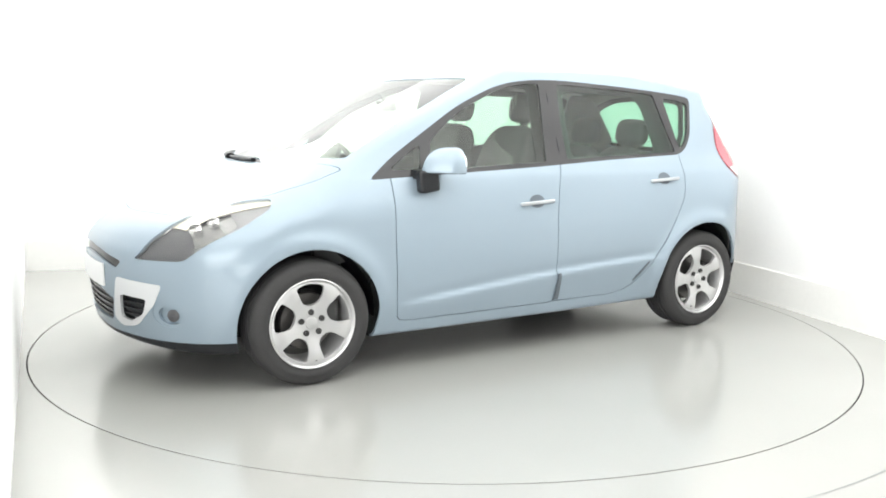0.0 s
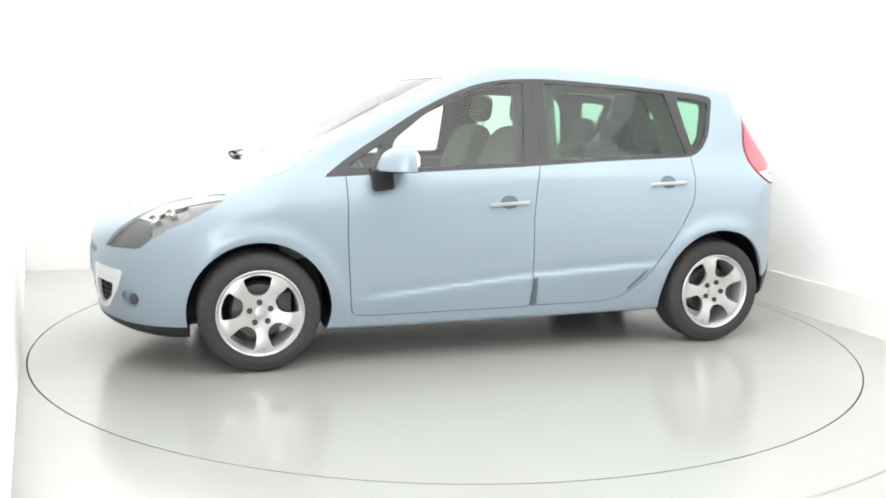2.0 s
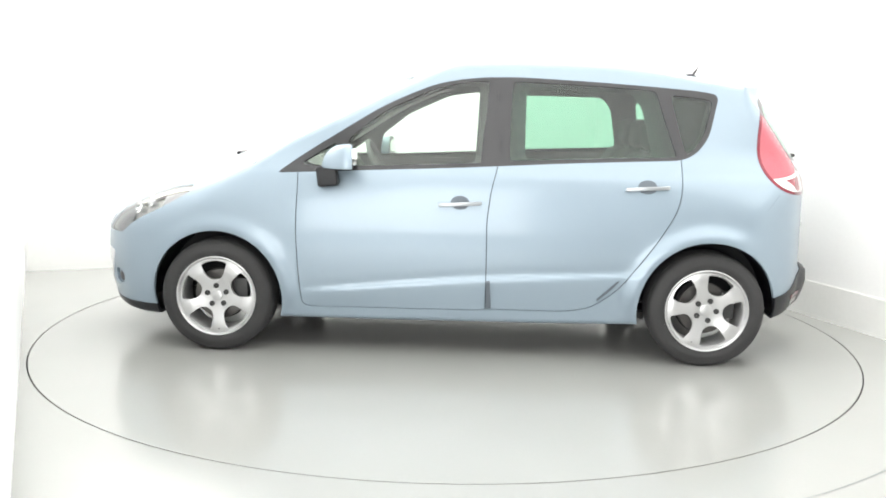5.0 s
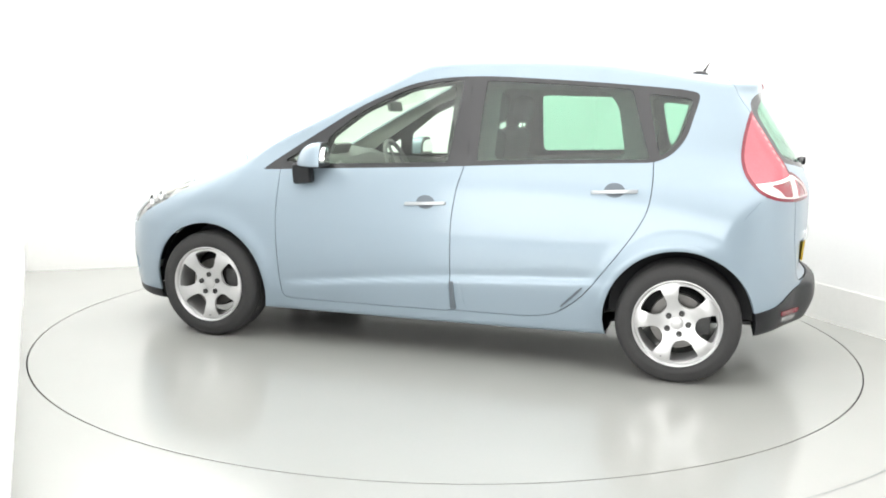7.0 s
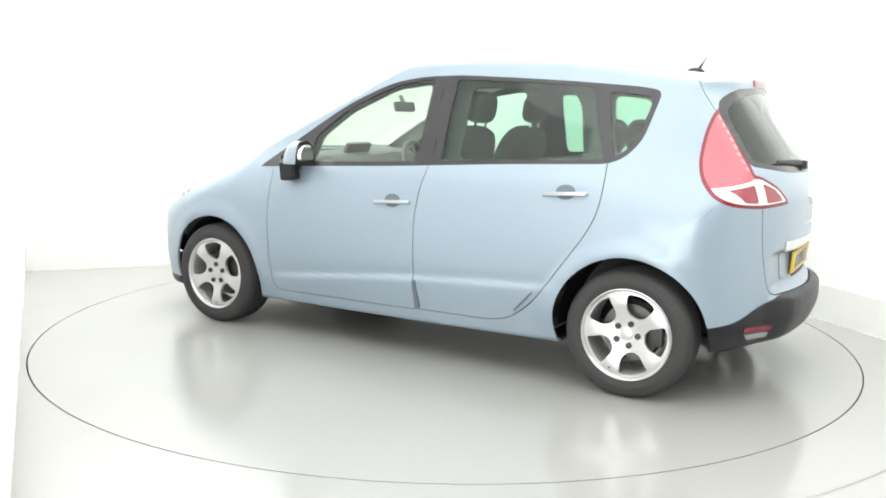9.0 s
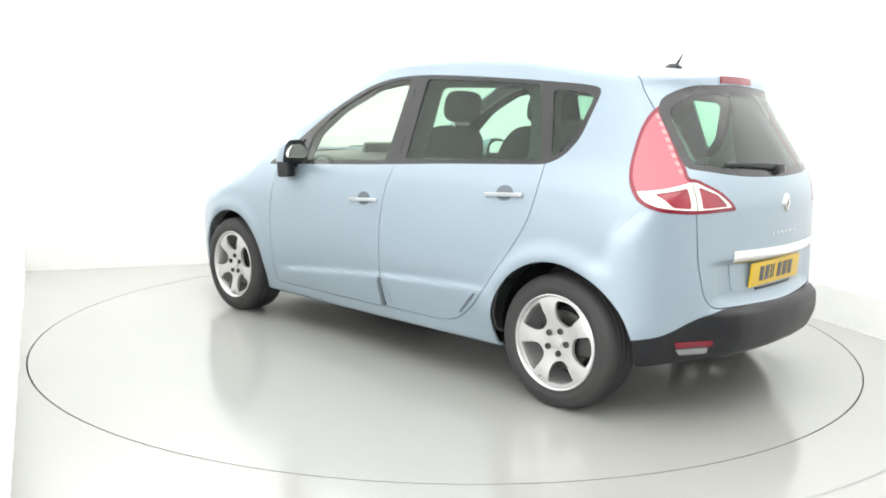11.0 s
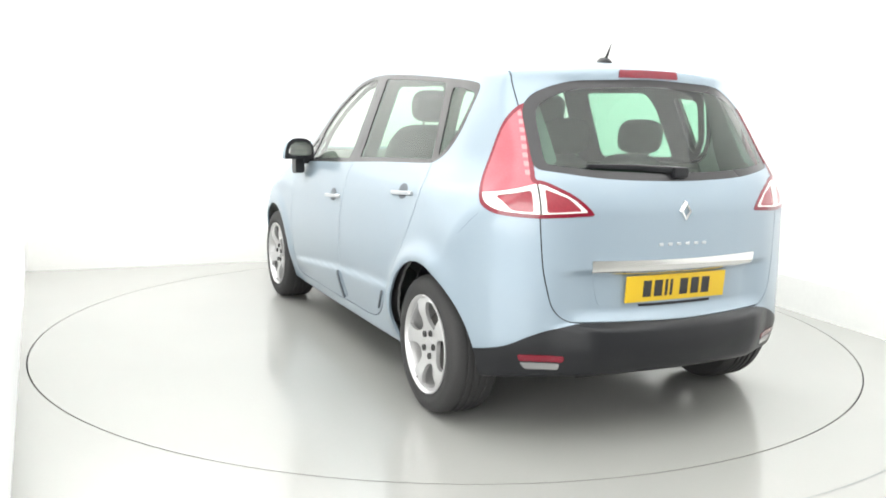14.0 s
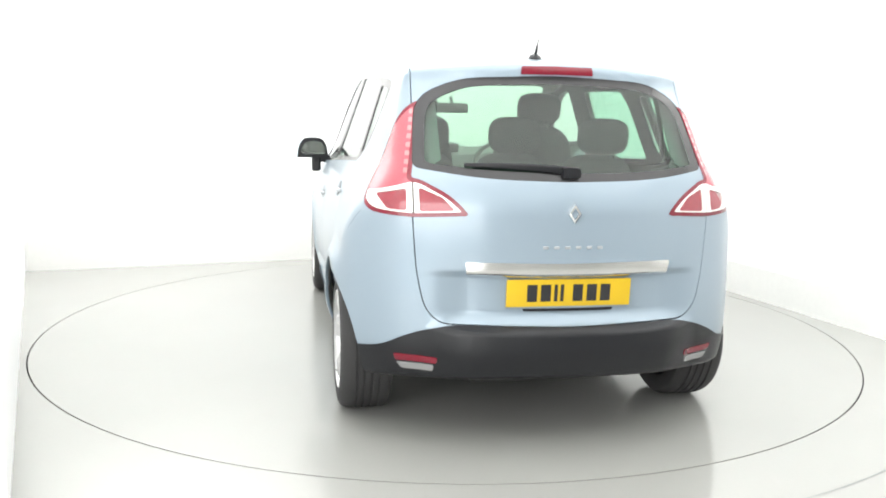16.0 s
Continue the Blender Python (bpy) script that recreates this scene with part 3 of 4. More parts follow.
# side windows in their black surround
G_FRONT = rounded([(0.655, 1.048, 0.01), (0.625, 1.203, 0.03), (0.43, 1.359), (0.15, 1.485, 0.2), (-0.02, 1.522, 0.1), (-0.145, 1.528, 0.02), (-0.125, 1.3), (-0.105, 1.085, 0.01)], 0.1)
G_REAR = rounded([(-0.262, 1.098, 0.01), (-0.262, 1.3), (-0.275, 1.528, 0.02), (-0.66, 1.514), (-0.98, 1.496), (-1.055, 1.489, 0.02), (-1.11, 1.30), (-1.165, 1.135, 0.01), (-0.7, 1.118)], 0.1)
G_QUART = rounded([(-1.135, 1.468, 0.02), (-1.29, 1.455), (-1.365, 1.440, 0.03), (-1.31, 1.245, 0.06), (-1.25, 1.172, 0.05), (-1.212, 1.152, 0.01), (-1.17, 1.32)], 0.08)
G_CORNER = rounded([(0.895, 1.055, 0.008), (0.712, 1.052, 0.008), (0.690, 1.185, 0.008)], 0.008)
for nm, poly, m in (("corner_window", G_CORNER, M_GLASS), ("front_side_window", G_FRONT, M_GLASS), ("rear_side_window", G_REAR, M_PRIVACY), ("quarter_window", G_QUART, M_PRIVACY)):
    g, surround = surround.cut(side_f(surround, poly))
    pair(nm, g, m, car, thick=0, off=-0.004)
sg, surround = surround.cut(np.abs(surround.v[:, 0] + 0.202 + 0.06 * (1.3 - surround.v[:, 2])) - 0.003)
for q in sg.cut(1.3 - sg.v[:, 2]):
    pair("pillar_seal", q, M_SEAM, car, thick=0.004, off=-0.008)
pair("window_surround", surround, M_GLOSSBLACK, car, thick=0.02, label="gloss black window surround and pillars")

# door handles: a dark overlay painting the cup's shade, and a bright grip
def handle(x, z, side, door):
    y = surface_y(x, z) * side
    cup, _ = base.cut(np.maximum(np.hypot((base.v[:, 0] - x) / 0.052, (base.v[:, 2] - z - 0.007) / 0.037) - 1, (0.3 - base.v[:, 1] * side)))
    skin("handle_cup_shade", cup, M_SHADESEAM, door, thick=0.004, off=0.0015, label="dark overlay painting the shade of the handle cup")
    bm = bmesh.new()
    box(bm, (0.235, 0.020, 0.030), (x, y + side * 0.026, z), (0, 0, 0), 0.009, 3)
    for v in bm.verts:
        u = abs(v.co.x - x) / 0.1175
        v.co.y -= side * 0.022 * u ** 4
        v.co.z = z + (v.co.z - z) * (1 - 0.45 * u ** 3) + 0.006 * (x - v.co.x) / 0.1
    part("handle", bm, M_HANDLE, door, "bright satin door handle")


def surface_y(x, z):
    a, b = 0.3, 1.1
    for _ in range(30):
        m = (a + b) / 2
        if car_field(np.array([[x, m, z]]))[0] < 0:
            a = m
        else:
            b = m
    return a


def surface_x(y, z, way):
    a, b = way * 1.0, way * 2.5
    for _ in range(30):
        m = (a + b) / 2
        if car_field(np.array([[m, y, z]]))[0] < 0:
            a = m
        else:
            b = m
    return a


for i, side in ((0, 1), (1, -1)):
    handle(0.0, 0.863, side, doors["front_door"][i])
    handle(-1.004, 0.968, side, doors["rear_door"][i])
    # low protective step moulding at the front foot of the rear door
    for door, poly in ((doors["rear_door"][i], [(-0.165, 0.305), (-0.165, 0.455), (-0.20, 0.452), (-0.235, 0.310)]),):
        f, _ = base.cut(np.maximum(sdf(rounded(poly, 0.01), base.v[:, 0], base.v[:, 2]), 0.3 - base.v[:, 1] * side))
        skin("stone_guard", f, M_PAINT, door, thick=0.004, off=0.003)
    # Dark proud strip standing in for the shaded gap at the door's edge.
    near_gap = base.near((-0.25, -1, 0.25), (-0.05, 1, 0.5)).fine(2)
    f, _ = near_gap.cut(np.maximum(sdf(rounded([(-0.153, 0.292), (-0.153, 0.445), (-0.172, 0.450), (-0.182, 0.292)], 0.004), near_gap.v[:, 0], near_gap.v[:, 2]), 0.3 - near_gap.v[:, 1] * side))
    skin("door_edge_shade", f, M_SHADESEAM, doors["rear_door"][i], thick=0.014, off=0.012)
    # Dark strip painting the shade where the door moulding ends.
    near_end = base.near((-0.95, -1, 0.28), (-0.65, 1, 0.52)).fine(1)
    f, _ = near_end.cut(np.maximum(sdf(rounded([(-0.760, 0.352), (-0.835, 0.425), (-0.872, 0.468), (-0.864, 0.472), (-0.752, 0.358)], 0.006), near_end.v[:, 0], near_end.v[:, 2]), 0.3 - near_end.v[:, 1] * side))
    skin("moulding_end_shade", f, M_SHADESEAM, doors["rear_door"][i], thick=0.010, off=0.007)

# tailgate with its window, lamps, plate and trim
tailgate = skin("tailgate", hatch, M_PAINT, car, thick=0.016, inner=M_TRIM)
rw_clear, rw_band = rear_glass.cut(rear_f(rear_glass, rounded(mirrored([(0, 1.476), (0.40, 1.458, 0.12), (0.547, 1.385, 0.06), (0.575, 1.150, 0.03), (0.33, 1.125, 0.2), (0, 1.118)]), 0.08)))
skin("rear_window", rw_clear, M_PRIVACY, tailgate, thick=0, off=-0.002)
skin("rear_window_band", rw_band, M_GLOSSBLACK, tailgate, thick=0.006, off=-0.002, label="black printed border of the rear window")


def on_rear(poly):
    return base_rear, rear_f(base_rear, poly)


def overlay(name, f, material, parent, off, thick, label=""):
    s, _ = f[0].cut(f[1])
    return skin(name, s, material, parent, thick=thick, off=off, label=label)


base_rear = base.near((-2.3, -0.8, 0.25), (-1.5, 0.8, 1.7)).fine(2)
base_front = base.near((1.7, -0.8, 0.2), (2.4, 0.8, 0.75)).fine(2)


overlay("boot_trim_strip", on_rear(rounded(mirrored([(0, 0.766), (0.425, 0.770, 0.008), (0.418, 0.718, 0.008), (0, 0.714)]), 0.01)), M_CHROME, tailgate, 0.012, 0.012, "satin chrome strip above the plate")
overlay("plate_recess", on_rear(rounded(mirrored([(0, 0.712), (0.405, 0.714, 0.02), (0.372, 0.572, 0.03), (0, 0.566)]), 0.02)), M_PAINT, tailgate, 0.003, 0.003)
bar, _ = base_rear.cut(rear_f(base_rear, rounded(mirrored([(0, 0.5775), (0.19, 0.5775), (0.185, 0.566), (0, 0.566)]), 0.003)))
skin("plate_lamp_strip", bar, M_BLACK, tailgate, thick=0.006, off=0.008)
overlay("high_brake_lamp", on_rear(rounded(mirrored([(0, 1.543), (0.152, 1.541, 0.004), (0.157, 1.509, 0.004), (0, 1.511)]), 0.004)), M_RED, tailgate, 0.006, 0.012, "red high-level brake lamp")


def plate(parent, x, z, way, material, label):
    p = new("number_plate")
    p.parent = parent
    p.matrix_basis = pose(x, 0, z, 0, 4 * way, 0)
    tagged(p, label)
    bm = bmesh.new()
    box(bm, (0.010, 0.520, 0.112), (0, 0, 0), (0, 0, 0), 0.003, 2)
    part("plate_panel", bm, material, p)
    return p


rear_plate = plate(tailgate, surface_x(0.2, 0.64, -1) - 0.013, 0.642, -1, M_YELLOW, "yellow number plate with dark bars")
for y, w in ((0.155, 0.042), (0.098, 0.042), (0.056, 0.014), (0.030, 0.014), (-0.036, 0.042), (-0.095, 0.042), (-0.152, 0.042)):
    bm = bmesh.new()
    box(bm, (0.002, w, 0.070), (-0.0062, y, 0), (0, 0, 0), 0.0006, 1)
    part("plate_bar", bm, M_GLOSSBLACK, rear_plate, smooth=False)

# diamond badge and a row of small bright bars under it
bm = bmesh.new()
bx = surface_x(0, 0.963, -1)
out_ = [(0, 0.046), (0.031, 0), (0, -0.046), (-0.031, 0)]
lo = [bm.verts.new((bx + 0.002, y, 0.963 + z)) for y, z in out_]
mid = [bm.verts.new((bx - 0.014, y * 0.80, 0.963 + z * 0.80)) for y, z in out_]
inn = [bm.verts.new((bx - 0.012, y * 0.52, 0.963 + z * 0.52)) for y, z in out_]
deep = [bm.verts.new((bx + 0.002, y * 0.47, 0.963 + z * 0.47)) for y, z in out_]
for a, b in ((lo, mid), (mid, inn), (inn, deep)):
    for i in range(4):
        bm.faces.new((a[i], a[(i + 1) % 4], b[(i + 1) % 4], b[i]))
part("badge", bm, M_CHROME, tailgate, "bright diamond-shaped badge", smooth=False)
for k in range(6):
    y = 0.112 - 0.045 * k
    bm = bmesh.new()
    box(bm, (0.004, 0.022, 0.012), (surface_x(y, 0.828, -1) - 0.001, y, 0.828), (0, 4, 0), 0.0015, 1)
    part("badge_bar", bm, M_HANDLE, tailgate)
# rear wiper lying low across the window
pts = []
for k in range(16):
    y = 0.005 + 0.028 * k
    z = 1.128 + 0.0012 * k + 0.004 * math.sin(k / 15 * math.pi)
    pts.append((surface_x(y, z, -1) - 0.012, y, z))
wiper = part("rear_wiper", strip_loft(pts, (0.010, 0, 0), (0, 0, 0.017), 0.5), M_BLACK, tailgate, "black rear wiper")
bm = bmesh.new()
box(bm, (0.035, 0.075, 0.045), (surface_x(0.01, 1.121, -1) - 0.012, 0.005, 1.121), (0, 0, 0), 0.012, 2)
part("wiper_pivot", bm, M_BLACK, wiper)

# rear bumper
pair("rear_bumper_cover", rear_cover, M_PAINT, car, thick=0.014)
base_corner = base.near((-1.85, -1, 0.7), (-1.5, 1, 1.0)).fine(2)
seam, _ = base_corner.cut(np.maximum(sdf(np.array([(-1.713, 0.945), (-1.7105, 0.947), (-1.638, 0.861), (-1.640, 0.859)]), base_corner.v[:, 0], base_corner.v[:, 2]), 0.3 - np.abs(base_corner.v[:, 1])))
pair("bumper_seam", seam, M_SHADESEAM, car, thick=0.002, off=0.0005)
skin("rear_bumper", rear_black, M_BLACK, car, thick=0.014, off=0.006, label="dark grey textured plastic rear bumper")
for lo_, hi_, m, nm in ((0.356, 0.382, M_RED, "rear_reflector"), (0.322, 0.349, M_GREYLENS, "reversing_lamp")):
    k = 0.012 if m is M_GREYLENS else 0.0
    s, _ = base_rear.cut(rear_pair_f(base_rear, rounded([(0.525 + k, lo_), (0.525 + k, hi_), (0.690 - k, hi_), (0.680 - 2 * k, lo_)], 0.008)))
    pair(nm, s, m, car, thick=0.008, off=0.010)

# tail lamps
for s in halves(tail.fine(1)):
    lamp = new("tail_lamp")
    lamp.parent = car
    tagged(lamp, "red and white wrap-round tail lamp")
    side = 1 if s.v[:, 1].mean() > 0 else -1
    f = tail_f(s)
    inner, rim_ = s.cut(f + 0.016)
    skin("lamp_border", rim_, M_RED, lamp, thick=0.02, off=0.002, label="dark red lamp border")
    y, z = np.abs(inner.v[:, 1]), inner.v[:, 2]
    low, up = inner.cut(z - (1.072 - 0.30 * np.maximum(y - 0.63, 0)))
    strip, up = up.cut(np.maximum(sdf(rounded([(0.590, 1.365), (0.608, 1.365), (0.658, 1.095), (0.634, 1.095)], 0.006), np.abs(up.v[:, 1]), up.v[:, 2]), np.abs((up.v[:, 2] * 30) % 1 - 0.5) / 30 - 0.010))
    skin("red_lens", up, M_PINK, lamp, thick=0.015, off=0.002)
    skin("light_strip", strip, M_LED, lamp, thick=0.012, off=0.001)
    for poly in ([(0.600, 1.054), (0.514, 1.018), (0.466, 0.968), (0.600, 0.961)], [(0.760, 1.022), (0.647, 1.048), (0.647, 0.961), (0.722, 0.966)]):
        q, low = low.cut(sdf(rounded(poly, 0.012), np.abs(low.v[:, 1]), low.v[:, 2]))
        skin("lamp_insert", q, M_INSERT, lamp, thick=0.012, off=-0.002)
    gapz, low = low.cut(np.abs(np.abs(low.v[:, 1]) - 0.622) - 0.003)
    skin("white_lens", low, M_WHITELENS, lamp, thick=0.015, off=0.003)

# head lamps
for s in halves(head):
    lamp = new("head_lamp")
    lamp.parent = car
    tagged(lamp, "clear swept-back head lamp with dark housing")
    side = 1 if s.v[:, 1].mean() > 0 else -1
    skin("lamp_lens", s, M_LENS, lamp, thick=0)
    dark, rest_ = s.cut(sdf(rounded([(2.2, 0.60), (2.2, 0.79), (1.99, 0.795), (1.885, 0.785), (1.90, 0.60)], 0.03), s.v[:, 0], s.v[:, 2]))
    edge = np.array([(1.95, 0.70), (1.90, 0.783), (1.80, 0.832), (1.70, 0.864), (1.60, 0.888), (1.50, 0.905), (1.45, 1.05), (2.0, 1.0)])
    cream, rest_ = rest_.cut(sdf(edge, rest_.v[:, 0], rest_.v[:, 2]))
    cell, grey = rest_.cut(sdf(rounded([(1.90, 0.70), (1.885, 0.80), (1.70, 0.88), (1.690, 0.81), (1.80, 0.745)], 0.02), rest_.v[:, 0], rest_.v[:, 2]))
    skin("lamp_housing", dark, M_LAMPGREY, lamp, thick=0.004, off=-0.022)
    skin("lamp_strip", cream, M_LAMPCREAM, lamp, thick=0.004, off=-0.014, label="cream indicator strip along the lamp's top")
    skin("lamp_reflector", cell, M_LAMPCHROME, lamp, thick=0.004, off=-0.030)
    skin("lamp_bezel", grey, M_LAMPMID, lamp, thick=0.004, off=-0.020)
    for cx, cz, rr in ((1.842, 0.778, 0.034), (1.762, 0.812, 0.030)):
        y = surface_y(cx, cz) - 0.050
        w = lathe([(rr, 0.030), (rr * 0.94, 0.033), (rr * 0.7, 0.006), (rr * 0.35, -0.004), (0.002, -0.006)], 24)
        bmesh.ops.transform(w, matrix=pose(cx, side * y, cz, 0, 0, -35 if side > 0 else -145), verts=w.verts)
        part("reflector_bowl", w, M_CHROME, lamp)

# front bumper openings
skin("upper_grille", slot, M_GLOSSBLACK, car, thick=0.01, off=-0.012)
front_grille = skin("lower_grille", lowgrille, M_BLACK, car, thick=0.01, off=-0.030)
for k in range(5):
    z = 0.312 + 0.030 * k
    overlay("grille_slat", (base_front, front_f(base_front, rounded(mirrored([(0, z), (0.284 + 0.012 * k, z), (0.284 + 0.012 * k, z + 0.010), (0, z + 0.010)]), 0.003))), M_GLOSSBLACK, front_grille, -0.006, 0.012)
for s in halves(intake):
    g = skin("side_intake", s, M_BLACK, car, thick=0.01, off=-0.028)
    sd = 1 if s.v[:, 1].mean() > 0 else -1
    for k in range(3):
        z = 0.352 + 0.030 * k
        f = base_front, np.maximum(np.maximum(sdf(INTAKE, base_front.v[:, 1] * sd, base_front.v[:, 2]) + 0.002, np.abs(base_front.v[:, 2] - z) - 0.004), 1.4 - base_front.v[:, 0])
        overlay("intake_slat", f, M_BLACK, g, -0.010, 0.010)
pair("intake_surround", inlay, M_SILVERPAINT, car, thick=0.014, off=0.003, label="bright silver painted air intake surround")
for s in halves(fog):
    sd = 1 if s.v[:, 1].mean() > 0 else -1
    fl = new("fog_lamp")
    fl.parent = car
    inner, ring_ = s.cut(np.hypot((np.abs(s.v[:, 1]) - 0.672) / 0.048, (s.v[:, 2] - 0.376) / 0.044) - 1)
    skin("fog_lamp_bezel", ring_, M_PAINT, fl, thick=0.02, off=-0.004)
    skin("fog_lamp_recess", inner, M_PAINT, fl, thick=0.004, off=-0.022)
    c = inner.v.mean(0)
    w = lathe([(0.030, 0.0), (0.030, 0.012), (0.026, 0.014), (0.016, 0.018), (0.002, 0.019)], 24)
    bmesh.ops.transform(w, matrix=pose(c[0] - 0.026, c[1] - sd * 0.012, c[2], 0, 0, -40 if sd > 0 else -140), verts=w.verts)
    part("fog_lamp_lens", w, M_LAMPGREY, fl)
skin("front_lip", lip, M_BLACK, car, thick=0.014, off=0.004, label="black plastic chin under the front bumper")
overlay("front_number_plate", (base_front, front_f(base_front, rounded(mirrored([(0, 0.578), (0.26, 0.578, 0.008), (0.26, 0.466, 0.008), (0, 0.466)]), 0.008))), M_WHITEPLATE, car, 0.010, 0.008, "plain white front number plate")

# silencer, tail pipe and rear axle under the floor
bm = bmesh.new()
box(bm, (0.30, 0.55, 0.13), (-1.66, 0.10, 0.285), (0, 0, 0), 0.05, 3)
part("silencer", bm, M_DARKMETAL, car)
bm = bmesh.new()
box(bm, (0.10, 1.42, 0.09), (-1.30, 0, 0.245), (0, 0, 0), 0.03, 2)
part("rear_axle", bm, M_DARKMETAL, car)
pipe = [(-1.72, -0.15, 0.275), (-1.75, -0.32, 0.27), (-1.80, -0.36, 0.262)]
part("tail_pipe", strip_loft(pipe, (0, 0.024, 0), (0, 0, 0.024)), M_DARKMETAL, car)

# wheel-arch liners
for cx, r in ARCHES:
    for side in (1, -1):
        bm = bmesh.new()
        rows = []
        for k in range(25):
            a = math.pi * (-0.02 + 1.04 * k / 24)
            rows.append([bm.verts.new((cx + (r + e) * math.cos(a), side * y, 0.315 + (r + e) * math.sin(a))) for y, e in ((0.80, 0.006), (0.79, 0.012), (0.60, 0.014), (0.56, 0.0), (0.54, -0.12), (0.54, -0.30))])
        for p, q in zip(rows, rows[1:]):
            for i in range(5):
                bm.faces.new((p[i], p[i + 1], q[i + 1], q[i]))
        part("arch_liner", bm, M_BLACK, car)


# door mirrors
def door_mirror(side):
    m = new("door_mirror")
    m.parent = car
    tagged(m, "light blue door mirror on a black foot")
    turn = pose(0.600, side * 0.922, 1.056, 0, 0, 13 * side)
    bm = bmesh.new()
    bmesh.ops.create_uvsphere(bm, u_segments=36, v_segments=24, radius=1.0)
    sg = lambda q, e: math.copysign(abs(q) ** e, q)
    for v in bm.verts:
        x, y, z = v.co
        x, y, z = max(sg(x, 0.75), -0.18), sg(y, 0.60), sg(z, 0.62)
        up = max(z, 0.0)
        deep = 0.178 - 0.058 * (y + 1)
        v.co = (x * deep * (1 - 0.22 * up * (x > 0)), side * y * 0.102 * (1 - 0.14 * up), z * 0.118 if z > 0 else max(z, -0.35) * 0.04)
    for f in bm.faces:
        if all(v.co.x < -0.006 for v in f.verts) or all(v.co.z < -0.010 for v in f.verts):
            f.material_index = 1
    bm.transform(turn)
    part("mirror_housing", bm, [M_PAINT, M_BLACK], m)
    bm = bmesh.new()
    outline = rounded([(-0.082, 0.008, 0.02), (-0.078, 0.074, 0.04), (-0.02, 0.100, 0.05), (0.045, 0.095, 0.04), (0.080, 0.058, 0.03), (0.084, 0.008, 0.02)], 0.03)
    lo = [bm.verts.new((-0.014, side * y, z)) for y, z in outline]
    hi = [bm.verts.new((-0.037, side * y * 0.97, 0.05 + (z - 0.05) * 0.97)) for y, z in outline]
    bm.faces.new(hi)
    for i in range(len(lo)):
        j = (i + 1) % len(lo)
        bm.faces.new((lo[i], lo[j], hi[j], hi[i]))
    bm.transform(turn)
    part("mirror_glass", bm, M_MIRROR, m)
    bm = bmesh.new()
    box(bm, (0.115, 0.060, 0.115), (0.720, side * 0.890, 1.000), (0, 6, 0), 0.025, 3)
    box(bm, (0.085, 0.10, 0.050), (0.730, side * 0.845, 1.030), (0, 0, 0), 0.012, 2)
    part("mirror_foot", bm, M_BLACK, m)


door_mirror(1)
door_mirror(-1)

# roof aerial
aerial = new("aerial")
aerial.parent = car
zt = 1.592
bm = bmesh.new()
bmesh.ops.create_uvsphere(bm, u_segments=16, v_segments=10, radius=1.0)
for v in bm.verts:
    v.co = (-1.375 + v.co.x * 0.052, v.co.y * 0.028 * (1 - 0.4 * v.co.x), zt + max(v.co.z, -0.3) * 0.027)
part("aerial_base", bm, M_BLACK, aerial)
bm = bmesh.new()
d = Vector((-0.50, 0, 0.86)).normalized()
rot = d.to_track_quat("Z", "Y").to_matrix().to_4x4()
bmesh.ops.create_cone(bm, cap_ends=True, segments=10, radius1=0.009, radius2=0.004, depth=0.06, matrix=Matrix.Translation(Vector((-1.39, 0, zt + 0.010)) + d * 0.030) @ rot)
bmesh.ops.create_cone(bm, cap_ends=True, segments=8, radius1=0.003, radius2=0.0015, depth=0.03, matrix=Matrix.Translation(Vector((-1.39, 0, zt + 0.010)) + d * 0.074) @ rot)
part("aerial_rod", bm, M_BLACK, aerial)

# windscreen wipers
for y0, y1, fat in ((0.20, -0.16, 1.0), (-0.20, -0.72, 1.7)):
    pts = []
    for k in range(14):
        y = y0 + (y1 - y0) * k / 13
        pts.append((1.424 - 0.22 * (y / 0.75) ** 2, y, 1.050 + 0.52 * 0.041 + 0.008))
    part("windscreen_wiper", strip_loft(pts, (0.016 * fat, 0, 0), (0, 0, 0.011 * fat), 0.3), M_BLACK, car)


